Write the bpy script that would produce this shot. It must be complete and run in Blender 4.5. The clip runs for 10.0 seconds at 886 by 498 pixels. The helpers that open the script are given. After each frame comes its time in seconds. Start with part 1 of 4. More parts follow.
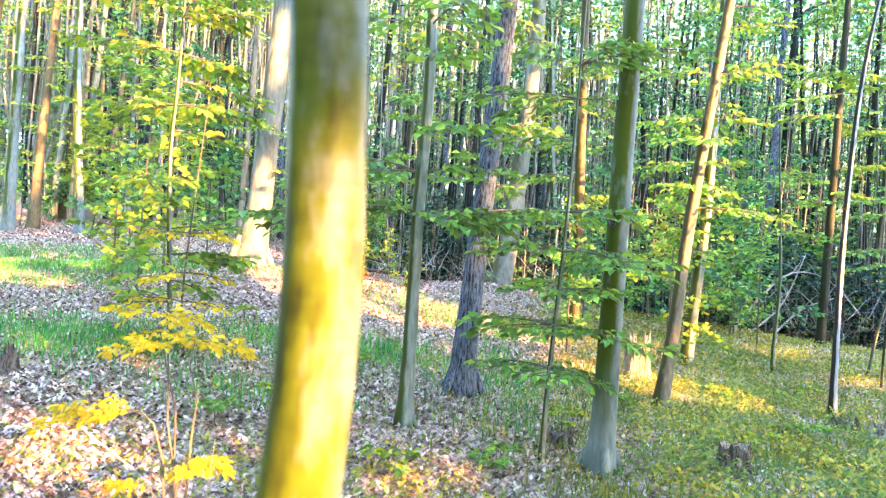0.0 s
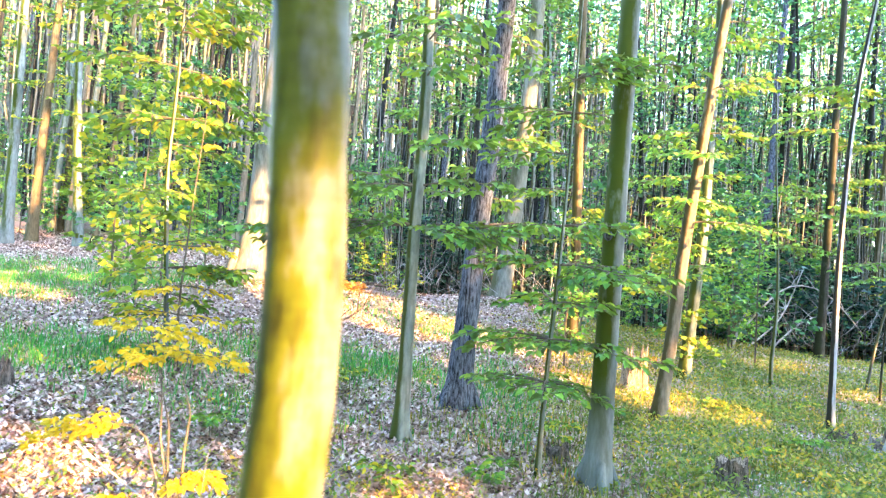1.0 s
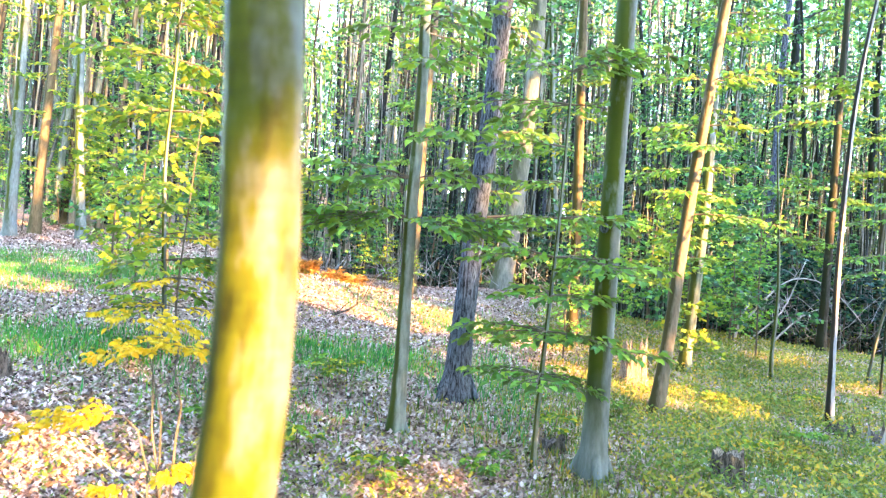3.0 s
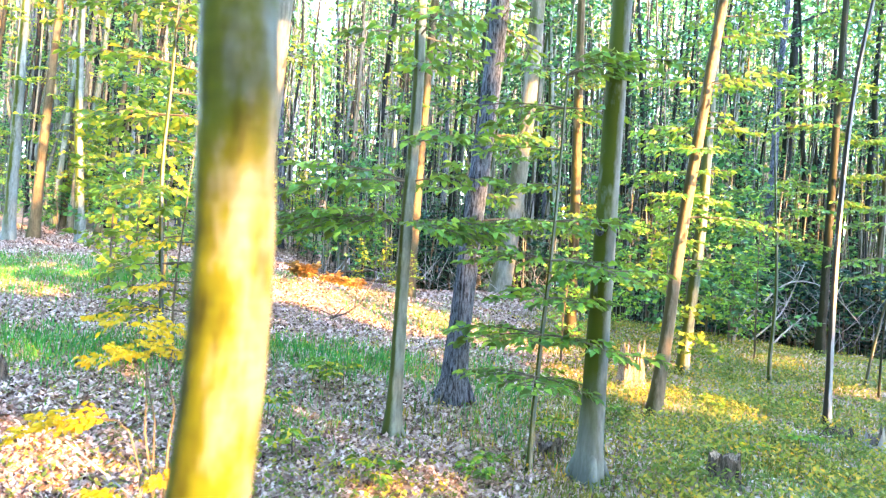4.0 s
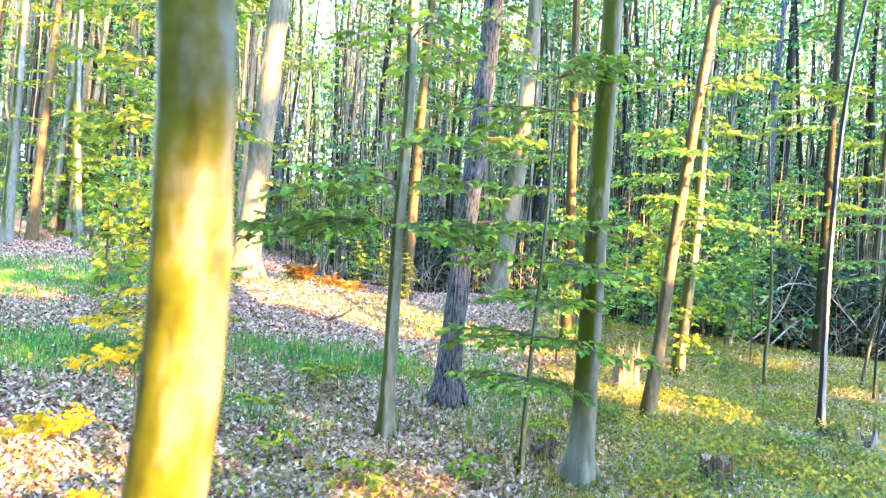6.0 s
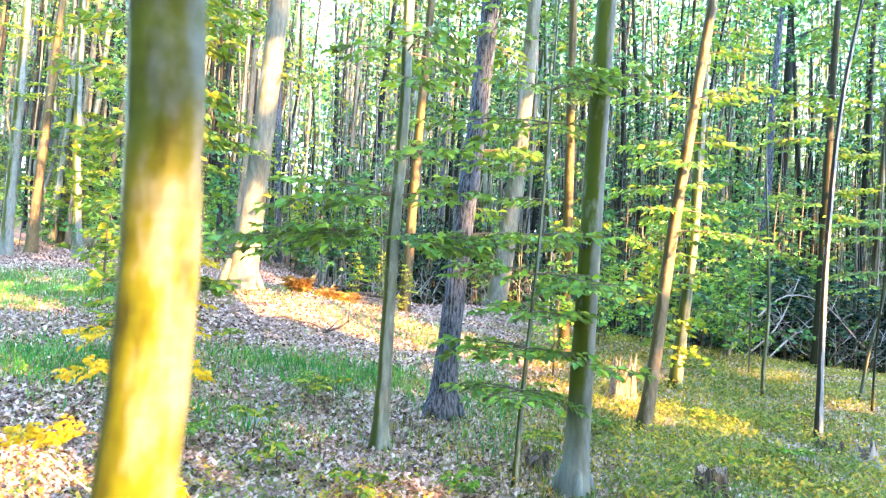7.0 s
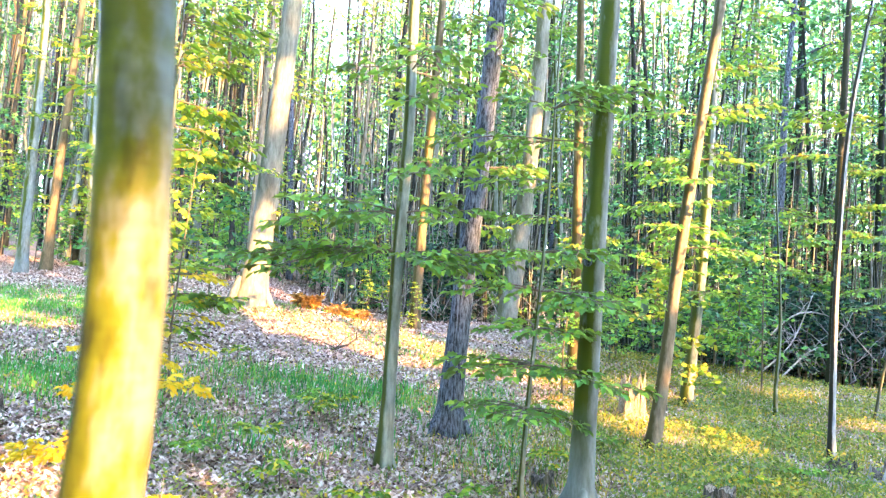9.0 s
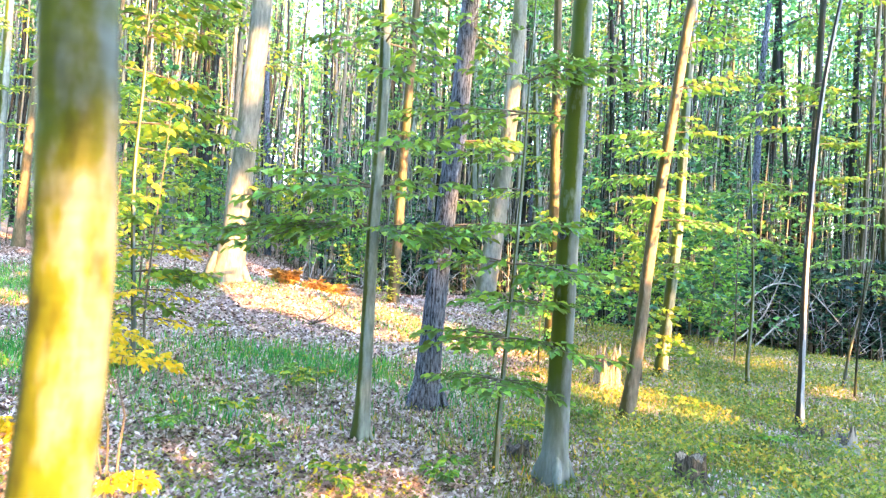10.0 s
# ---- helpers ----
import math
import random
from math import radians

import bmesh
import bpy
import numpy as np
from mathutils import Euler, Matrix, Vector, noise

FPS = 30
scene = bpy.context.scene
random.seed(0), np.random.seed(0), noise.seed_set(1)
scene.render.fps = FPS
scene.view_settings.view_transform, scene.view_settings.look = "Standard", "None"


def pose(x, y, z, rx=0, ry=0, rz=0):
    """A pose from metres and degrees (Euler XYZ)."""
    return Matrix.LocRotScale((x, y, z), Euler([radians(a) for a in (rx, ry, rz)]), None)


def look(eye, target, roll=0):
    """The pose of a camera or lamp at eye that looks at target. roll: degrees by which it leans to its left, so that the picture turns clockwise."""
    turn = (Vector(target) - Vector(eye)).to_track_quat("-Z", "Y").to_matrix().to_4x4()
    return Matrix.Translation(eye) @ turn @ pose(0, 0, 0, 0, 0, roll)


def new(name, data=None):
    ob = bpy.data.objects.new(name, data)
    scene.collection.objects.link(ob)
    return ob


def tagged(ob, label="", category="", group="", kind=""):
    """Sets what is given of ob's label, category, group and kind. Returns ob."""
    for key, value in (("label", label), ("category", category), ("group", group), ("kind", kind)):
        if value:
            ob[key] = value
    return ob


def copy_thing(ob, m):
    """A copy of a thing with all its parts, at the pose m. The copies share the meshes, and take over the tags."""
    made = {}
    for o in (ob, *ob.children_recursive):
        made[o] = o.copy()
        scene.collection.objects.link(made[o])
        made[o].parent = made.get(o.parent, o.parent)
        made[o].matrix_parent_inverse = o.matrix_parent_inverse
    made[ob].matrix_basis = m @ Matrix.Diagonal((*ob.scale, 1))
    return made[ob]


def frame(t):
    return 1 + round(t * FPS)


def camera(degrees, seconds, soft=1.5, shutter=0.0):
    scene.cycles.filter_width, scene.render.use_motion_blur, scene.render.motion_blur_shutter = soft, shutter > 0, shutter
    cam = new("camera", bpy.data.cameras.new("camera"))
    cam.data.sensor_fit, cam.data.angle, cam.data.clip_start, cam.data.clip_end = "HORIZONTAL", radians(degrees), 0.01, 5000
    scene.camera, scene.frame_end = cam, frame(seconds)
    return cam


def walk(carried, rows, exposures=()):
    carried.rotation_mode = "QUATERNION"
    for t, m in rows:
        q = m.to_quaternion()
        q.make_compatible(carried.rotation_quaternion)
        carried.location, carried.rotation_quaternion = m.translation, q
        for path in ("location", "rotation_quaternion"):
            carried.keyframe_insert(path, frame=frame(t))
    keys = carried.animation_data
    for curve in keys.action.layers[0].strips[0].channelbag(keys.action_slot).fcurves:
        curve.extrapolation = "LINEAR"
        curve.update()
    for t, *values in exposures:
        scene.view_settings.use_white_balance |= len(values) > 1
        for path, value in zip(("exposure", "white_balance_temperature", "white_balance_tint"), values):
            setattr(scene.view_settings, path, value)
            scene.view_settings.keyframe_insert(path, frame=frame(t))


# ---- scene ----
cam = camera(65, 10.0, soft=1.3)
cam.data.dof.use_dof = True
cam.data.dof.focus_distance = 8.0
cam.data.dof.aperture_fstop = 3.4
PATH = [
    (0, (-0.1514, 0.0231, 1.4934), (-0.1296, 4.0230, 1.5012), 3.73),
    (0.5, (-0.1424, 0.0192, 1.4960), (-0.1337, 4.0188, 1.5529), 3.97),
    (1, (-0.1295, 0.0170, 1.4976), (-0.1081, 4.0161, 1.5817), 3.79),
    (1.5, (-0.1154, 0.0187, 1.4971), (-0.0761, 4.0181, 1.5572), 3.75),
    (2, (-0.1022, 0.0221, 1.4978), (-0.0856, 4.0213, 1.5737), 3.87),
    (2.5, (-0.0920, 0.0244, 1.4993), (-0.0989, 4.0238, 1.5688), 3.96),
    (2.7, (-0.0837, 0.0245, 1.4998), (-0.0746, 4.0244, 1.5269), 3.87),
    (3.8, (-0.0457, 0.0195, 1.5022), (-0.0760, 4.0182, 1.5988), 3.61),
    (4, (-0.0399, 0.0185, 1.5021), (-0.0402, 4.0181, 1.5608), 3.73),
    (4.5, (-0.0292, 0.0157, 1.5008), (-0.0347, 4.0150, 1.5742), 3.77),
    (5, (-0.0103, 0.0126, 1.5001), (0.0090, 4.0116, 1.5885), 3.70),
    (5.5, (0.0014, 0.0074, 1.5004), (-0.0016, 4.0068, 1.5730), 3.69),
    (6.8, (0.0515, -0.0117, 1.5002), (0.0589, 3.9868, 1.6120), 3.65),
    (7, (0.0607, -0.0138, 1.5003), (0.0544, 3.9836, 1.6439), 3.64),
    (7.5, (0.0774, -0.0177, 1.5020), (0.0942, 3.9803, 1.6286), 3.70),
    (8, (0.0918, -0.0203, 1.5027), (0.0918, 3.9775, 1.6347), 3.61),
    (8.5, (0.1067, -0.0219, 1.5040), (0.0833, 3.9740, 1.6834), 3.51),
    (8.8, (0.1161, -0.0223, 1.5046), (0.1053, 3.9719, 1.7192), 3.56),
    (9, (0.1231, -0.0223, 1.5048), (0.0377, 3.9698, 1.7411), 3.61),
    (9.5, (0.1428, -0.0219, 1.5038), (0.0928, 3.9736, 1.6854), 3.72),
    (10, (0.1599, -0.0230, 1.5052), (0.1969, 3.9757, 1.5998), 3.19),
]
walk(cam, [(t, look(eye, target, roll)) for t, eye, target, roll in PATH], exposures=[(0.0, 4.93, 5900, 17), (10.0, 4.93, 5900, 17)])

# ---- light: a low evening sun behind the camera, clear sky ----
SUN_SIDE, SUN_HIGH = radians(43), radians(16)
TO_SUN = Vector((math.sin(SUN_SIDE) * math.cos(SUN_HIGH), -math.cos(SUN_SIDE) * math.cos(SUN_HIGH), math.sin(SUN_HIGH)))
world = bpy.data.worlds.new("sky")
scene.world = world
world.use_nodes = True
sky = world.node_tree.nodes.new("ShaderNodeTexSky")
sky.sky_type, sky.sun_disc = "NISHITA", False
sky.sun_elevation, sky.sun_rotation = SUN_HIGH, math.pi - SUN_SIDE
back = world.node_tree.nodes["Background"]
world.node_tree.links.new(sky.outputs[0], back.inputs[0])
back.inputs[1].default_value = 0.15
sun = new("sun", bpy.data.lights.new("sun", "SUN"))
sun.data.energy, sun.data.angle, sun.data.color = 2.3, radians(0.6), (1.0, 0.49, 0.14)
sun.matrix_world = look(TO_SUN * 60, (0, 0, 0))

rng = np.random.default_rng(7)

# ---- materials ----


def nodes_of(name):
    m = bpy.data.materials.new(name)
    m.use_nodes = True
    m.node_tree.nodes["Principled BSDF"].inputs["Specular IOR Level"].default_value = 0.2
    return m, m.node_tree.nodes, m.node_tree.links, m.node_tree.nodes["Principled BSDF"]


def ramp(nodes, stops):
    r = nodes.new("ShaderNodeValToRGB")
    while len(r.color_ramp.elements) < len(stops):
        r.color_ramp.elements.new(0.5)
    for e, (p, c) in zip(r.color_ramp.elements, stops):
        e.position, e.color = p, (*c, 1)
    return r


def noise_node(nodes, links, coord, scale, detail=6, rough=0.6, stretch=(1, 1, 1)):
    mp = nodes.new("ShaderNodeMapping")
    mp.inputs["Scale"].default_value = stretch
    n = nodes.new("ShaderNodeTexNoise")
    n.inputs["Scale"].default_value, n.inputs["Detail"].default_value, n.inputs["Roughness"].default_value = scale, detail, rough
    links.new(coord, mp.inputs[0])
    links.new(mp.outputs[0], n.inputs["Vector"])
    return n


def mix_node(nodes, links, fac, a, b, blend="MIX"):
    m = nodes.new("ShaderNodeMix")
    m.data_type, m.blend_type = "RGBA", blend
    for sock, v in ((m.inputs[0], fac), (m.inputs[6], a), (m.inputs[7], b)):
        if isinstance(v, (int, float)):
            sock.default_value = v
        elif isinstance(v, tuple):
            sock.default_value = (*v, 1)
        else:
            links.new(v, sock)
    return m.outputs[2]


def math_node(nodes, links, kind, a, b, c=None):
    m = nodes.new("ShaderNodeMath")
    m.operation = kind
    for sock, v in zip(m.inputs, (a, b, c)):
        if isinstance(v, (int, float)):
            sock.default_value = v
        elif v is not None:
            links.new(v, sock)
    return m.outputs[0]


def bark(name, dark, pale, algae_shade, amount, side=0.0, rough=0.6, furrow=0.0, scale=1.0, bare=0.0):
    """Bark: fine grain along the trunk, pale lichen blotches, an algal film on one side that also paints in its shade.
    """
    m, nodes, links, bsdf = nodes_of(name)
    co = nodes.new("ShaderNodeTexCoord").outputs["Object"]
    grain = noise_node(nodes, links, co, 26 * scale, 8, 0.65, (1, 1, 0.22))
    blotch = noise_node(nodes, links, co, 5 * scale, 5, 0.6, (1, 1, 0.35))
    base = ramp(nodes, [(0.3, dark), (0.7, pale)])
    links.new(grain.outputs[0], base.inputs[0])
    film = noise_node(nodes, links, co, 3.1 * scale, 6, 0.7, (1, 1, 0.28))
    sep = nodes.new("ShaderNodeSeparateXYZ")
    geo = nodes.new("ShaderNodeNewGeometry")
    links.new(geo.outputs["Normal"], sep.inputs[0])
    # Normals away from the sun take the film: trunk shade put into colour.
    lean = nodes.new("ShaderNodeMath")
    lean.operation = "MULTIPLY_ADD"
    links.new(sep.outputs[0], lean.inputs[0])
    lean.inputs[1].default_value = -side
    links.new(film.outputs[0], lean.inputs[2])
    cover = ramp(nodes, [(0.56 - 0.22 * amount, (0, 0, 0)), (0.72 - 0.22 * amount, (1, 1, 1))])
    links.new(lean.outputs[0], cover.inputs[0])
    algae_shade_cover = cover.outputs[0]
    if bare:
        high = nodes.new("ShaderNodeSeparateXYZ")
        links.new(co, high.inputs[0])
        ragged = math_node(nodes, links, "MULTIPLY_ADD", film.outputs[0], bare * 1.6, high.outputs[2])
        rise = ramp(nodes, [(0.0, (0.12, 0.12, 0.12)), (1.0, (1, 1, 1))])
        links.new(math_node(nodes, links, "MULTIPLY_ADD", ragged, 0.8 / bare, -1.1), rise.inputs[0])
        algae_shade_cover = math_node(nodes, links, "MULTIPLY", algae_shade_cover, rise.outputs[0])
    col = mix_node(nodes, links, algae_shade_cover, base.outputs[0], algae_shade)
    spots = ramp(nodes, [(0.58, (0, 0, 0)), (0.68, (1, 1, 1))])
    links.new(blotch.outputs[0], spots.inputs[0])
    fade = nodes.new("ShaderNodeMath")
    fade.operation = "MULTIPLY"
    links.new(spots.outputs[0], fade.inputs[0])
    fade.inputs[1].default_value = 0.45
    col = mix_node(nodes, links, fade.outputs[0], col, tuple(min(1, c * 1.5) for c in pale))
    links.new(col, bsdf.inputs["Base Color"])
    bsdf.inputs["Roughness"].default_value = rough
    bsdf.inputs["Specular IOR Level"].default_value = 0.1
    bump = nodes.new("ShaderNodeBump")
    bump.inputs["Strength"].default_value, bump.inputs["Distance"].default_value = 0.5, 0.006 + 0.03 * furrow
    if furrow:
        wav = noise_node(nodes, links, co, 62, 6, 0.78, (1, 1, 0.16))
        crack = ramp(nodes, [(0.42, dark), (0.58, tuple(c * 1.6 for c in pale))])
        links.new(wav.outputs[0], crack.inputs[0])
        links.new(mix_node(nodes, links, 0.78, col, crack.outputs[0]), bsdf.inputs["Base Color"])
        links.new(wav.outputs[0], bump.inputs["Height"])
    else:
        links.new(grain.outputs[0], bump.inputs["Height"])
    links.new(bump.outputs[0], bsdf.inputs["Normal"])
    return m


def leaf_material(name, stops, through_part=0.3, rough=0.45, glow=None, patchy=0.0):
    """Leaves: each its own tone, part of the light shines through."""
    m, nodes, links, bsdf = nodes_of(name)
    geo = nodes.new("ShaderNodeNewGeometry")
    tone = ramp(nodes, stops)
    links.new(geo.outputs["Random Per Island"], tone.inputs[0])
    co = nodes.new("ShaderNodeTexCoord").outputs["Object"]
    mott = noise_node(nodes, links, co, 30, 3)
    col = mix_node(nodes, links, 0.25, tone.outputs[0], mott.outputs[0], "SOFT_LIGHT")
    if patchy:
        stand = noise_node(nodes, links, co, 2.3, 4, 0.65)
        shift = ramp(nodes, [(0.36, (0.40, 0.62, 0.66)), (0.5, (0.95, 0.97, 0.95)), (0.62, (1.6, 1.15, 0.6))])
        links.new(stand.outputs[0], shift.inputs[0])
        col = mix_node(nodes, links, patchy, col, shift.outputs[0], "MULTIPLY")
    links.new(col, bsdf.inputs["Base Color"])
    bsdf.inputs["Roughness"].default_value = rough
    if through_part:
        tr = nodes.new("ShaderNodeBsdfTranslucent")
        links.new(mix_node(nodes, links, 0.5, col, glow or (0.5, 0.55, 0.05), "MIX"), tr.inputs[0])
        mx = nodes.new("ShaderNodeMixShader")
        mx.inputs[0].default_value = through_part
        links.new(bsdf.outputs[0], mx.inputs[1])
        links.new(tr.outputs[0], mx.inputs[2])
        links.new(mx.outputs[0], nodes["Material Output"].inputs[0])
    return m


def ground_material():
    m, nodes, links, bsdf = nodes_of("forest_floor")
    co = nodes.new("ShaderNodeTexCoord").outputs["Object"]
    fine = noise_node(nodes, links, co, 22, 8, 0.7)
    cells = nodes.new("ShaderNodeTexVoronoi")
    cells.inputs["Scale"].default_value = 16
    links.new(co, cells.inputs["Vector"])
    litter = ramp(nodes, [(0.0, (0.10, 0.065, 0.05)), (0.35, (0.24, 0.165, 0.13)), (0.7, (0.38, 0.28, 0.23)), (1.0, (0.50, 0.40, 0.35))])
    links.new(cells.outputs["Color"], litter.inputs[0])
    soil = ramp(nodes, [(0.3, (0.09, 0.065, 0.05)), (0.7, (0.34, 0.26, 0.20))])
    links.new(fine.outputs[0], soil.inputs[0])
    col = mix_node(nodes, links, 0.6, soil.outputs[0], litter.outputs[0])
    patch = noise_node(nodes, links, co, 0.55, 4, 0.55)
    moss = ramp(nodes, [(0.5, (0, 0, 0)), (0.62, (1, 1, 1))])
    links.new(patch.outputs[0], moss.inputs[0])
    half = nodes.new("ShaderNodeMath")
    half.operation = "MULTIPLY"
    links.new(moss.outputs[0], half.inputs[0])
    half.inputs[1].default_value = 0.6
    col = mix_node(nodes, links, half.outputs[0], col, (0.13, 0.19, 0.04))
    links.new(col, bsdf.inputs["Base Color"])
    bsdf.inputs["Roughness"].default_value = 0.9
    bump = nodes.new("ShaderNodeBump")
    bump.inputs["Strength"].default_value, bump.inputs["Distance"].default_value = 0.7, 0.03
    links.new(cells.outputs["Distance"], bump.inputs["Height"])
    links.new(bump.outputs[0], bsdf.inputs["Normal"])
    return m


def streaked_bark(name):
    """Young beech bark: olive and yellow algal film away from the sun, pale pinkish skin towards it, with light and
    shade partly painted in by facing; long streaks, rings and dark scars.
    """
    m, nodes, links, bsdf = nodes_of(name)
    co = nodes.new("ShaderNodeTexCoord").outputs["Object"]
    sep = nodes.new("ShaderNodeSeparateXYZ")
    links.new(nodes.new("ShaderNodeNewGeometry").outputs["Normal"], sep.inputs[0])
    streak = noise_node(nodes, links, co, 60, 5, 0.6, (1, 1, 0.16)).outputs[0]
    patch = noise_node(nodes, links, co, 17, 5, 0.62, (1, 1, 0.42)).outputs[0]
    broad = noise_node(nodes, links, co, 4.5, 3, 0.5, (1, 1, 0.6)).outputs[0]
    # Facing shifts the tone: some of the trunk's light and shade is painted here.
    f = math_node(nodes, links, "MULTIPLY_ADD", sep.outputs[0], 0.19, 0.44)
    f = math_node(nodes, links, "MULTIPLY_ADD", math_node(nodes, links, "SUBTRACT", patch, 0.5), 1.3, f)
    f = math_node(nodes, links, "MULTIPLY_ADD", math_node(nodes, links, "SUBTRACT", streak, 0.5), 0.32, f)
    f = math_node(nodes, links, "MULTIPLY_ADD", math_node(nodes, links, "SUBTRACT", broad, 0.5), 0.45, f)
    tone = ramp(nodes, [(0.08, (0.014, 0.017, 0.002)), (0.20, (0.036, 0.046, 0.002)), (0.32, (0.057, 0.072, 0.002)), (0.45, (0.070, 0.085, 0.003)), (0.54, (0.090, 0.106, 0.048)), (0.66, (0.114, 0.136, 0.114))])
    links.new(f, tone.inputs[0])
    scar = noise_node(nodes, links, co, 30, 4, 0.6, (1, 1, 0.3)).outputs[0]
    dark = ramp(nodes, [(0.55, (0, 0, 0)), (0.68, (0.6, 0.6, 0.6))])
    links.new(scar, dark.inputs[0])
    rings = noise_node(nodes, links, co, 42, 4, 0.6, (0.12, 0.12, 1)).outputs[0]
    ringed = ramp(nodes, [(0.36, (0.80, 0.78, 0.72)), (0.6, (1, 1, 1))])
    links.new(rings, ringed.inputs[0])
    scarred = mix_node(nodes, links, dark.outputs[0], tone.outputs[0], (0.024, 0.026, 0.003))
    links.new(mix_node(nodes, links, 1.0, scarred, ringed.outputs[0], "MULTIPLY"), bsdf.inputs["Base Color"])
    bsdf.inputs["Roughness"].default_value = 0.46
    bsdf.inputs["Specular IOR Level"].default_value = 0.12
    bump = nodes.new("ShaderNodeBump")
    bump.inputs["Strength"].default_value, bump.inputs["Distance"].default_value = 0.5, 0.005
    links.new(patch, bump.inputs["Height"])
    links.new(bump.outputs[0], bsdf.inputs["Normal"])
    return m


M_GROUND = ground_material()
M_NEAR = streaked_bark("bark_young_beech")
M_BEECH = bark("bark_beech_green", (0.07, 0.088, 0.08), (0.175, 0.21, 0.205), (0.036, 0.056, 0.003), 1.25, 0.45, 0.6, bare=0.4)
M_GREY = bark("bark_beech_grey", (0.08, 0.098, 0.078), (0.23, 0.275, 0.235), (0.04, 0.056, 0.01), 0.1, 0.55, 0.5)
# Near-black film: the oak's shaded side painted in colour.
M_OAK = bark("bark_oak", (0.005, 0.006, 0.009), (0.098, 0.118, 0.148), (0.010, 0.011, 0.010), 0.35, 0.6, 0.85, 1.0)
M_WARM = bark("bark_warm_beech", (0.085, 0.075, 0.05), (0.23, 0.20, 0.145), (0.045, 0.04, 0.012), -0.2, 0.4, 0.55)
M_OLD = bark("bark_old_beech", (0.08, 0.086, 0.07), (0.20, 0.21, 0.175), (0.06, 0.066, 0.03), 0.0, 0.3, 0.6)
# Darkened beech bark; shade on the upper stem is put into the colour.
M_DIM = bark("bark_beech_shade_tone", (0.014, 0.015, 0.012), (0.062, 0.062, 0.048), (0.018, 0.02, 0.008), 0.3, 0.5, 0.7)
# Near-black bark; the deep wood's shade is put into its colour.
M_FAR = bark("bark_wood_shade_tone", (0.005, 0.006, 0.007), (0.034, 0.038, 0.040), (0.012, 0.016, 0.008), 0.4, 0.3, 0.8)
# Dark film: shade painted on the stem's side away from the sun.
M_BIRCH = bark("bark_birch", (0.17, 0.18, 0.19), (0.40, 0.43, 0.46), (0.02, 0.02, 0.015), -0.1, 0.6, 0.5)
M_RUST = leaf_material("leaf_rust", [(0.0, (0.16, 0.09, 0.03)), (0.5, (0.40, 0.20, 0.045)), (1.0, (0.52, 0.36, 0.08))], 0.35, 0.5, (0.5, 0.22, 0.03))
# Golden-brown bark; evening sun on the stems is put into its colour.
M_SUN_TINT = bark("bark_sun_tinted", (0.055, 0.045, 0.024), (0.15, 0.122, 0.07), (0.04, 0.038, 0.008), 0.2, 0.5, 0.6)
M_SNAG = bark("splintered_wood", (0.06, 0.045, 0.032), (0.25, 0.20, 0.145), (0.10, 0.09, 0.04), 0.1, 0.0, 0.85, 0.6)
M_DEAD = bark("dead_wood", (0.16, 0.155, 0.15), (0.42, 0.41, 0.40), (0.2, 0.2, 0.13), 0.0, 0.0, 0.8)
M_STUMP = bark("stump_wood", (0.018, 0.014, 0.011), (0.12, 0.10, 0.08), (0.05, 0.055, 0.02), 0.3, 0.0, 0.9, 1.0)
M_TWIG = bark("twig_bark", (0.06, 0.05, 0.035), (0.16, 0.14, 0.10), (0.10, 0.10, 0.04), 0.2, 0.0, 0.7)
M_LEAF = leaf_material("leaf_green", [(0.0, (0.004, 0.024, 0.006)), (0.3, (0.028, 0.13, 0.022)), (0.7, (0.09, 0.28, 0.035)), (1.0, (0.25, 0.40, 0.03))])
M_FRESH = leaf_material("leaf_fresh_green", [(0.0, (0.01, 0.07, 0.02)), (0.4, (0.06, 0.24, 0.04)), (0.8, (0.17, 0.44, 0.05)), (1.0, (0.40, 0.52, 0.05))])
M_LIME = leaf_material("leaf_yellow_green", [(0.0, (0.005, 0.03, 0.005)), (0.36, (0.045, 0.16, 0.018)), (0.7, (0.21, 0.34, 0.02)), (1.0, (0.55, 0.42, 0.02))])
M_GOLD = leaf_material("leaf_golden", [(0.0, (0.30, 0.28, 0.01)), (0.5, (0.60, 0.44, 0.008)), (1.0, (0.72, 0.42, 0.01))], 0.4, 0.45, (0.8, 0.52, 0.015))
M_WOODS = leaf_material("leaf_woods", [(0.0, (0.002, 0.014, 0.010)), (0.38, (0.010, 0.055, 0.028)), (0.7, (0.05, 0.20, 0.06)), (0.93, (0.17, 0.35, 0.06)), (1.0, (0.36, 0.42, 0.045))], 0.25, 0.45, (0.2, 0.45, 0.1))
# Near-black leaves: the hollow's shade is put into their colour.
M_SHADE_TONE = leaf_material("leaf_shade_toned", [(0.0, (0.001, 0.007, 0.006)), (0.45, (0.005, 0.024, 0.017)), (0.8, (0.022, 0.085, 0.05)), (1.0, (0.10, 0.22, 0.11))], 0.1, 0.5, (0.05, 0.15, 0.05))
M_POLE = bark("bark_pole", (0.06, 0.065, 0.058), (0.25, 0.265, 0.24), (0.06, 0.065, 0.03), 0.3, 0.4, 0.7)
M_LITTER = leaf_material("leaf_litter", [(0.0, (0.024, 0.013, 0.010)), (0.18, (0.14, 0.08, 0.058)), (0.42, (0.32, 0.215, 0.16)), (0.8, (0.48, 0.365, 0.30)), (1.0, (0.60, 0.51, 0.46))], 0.0, 0.6)
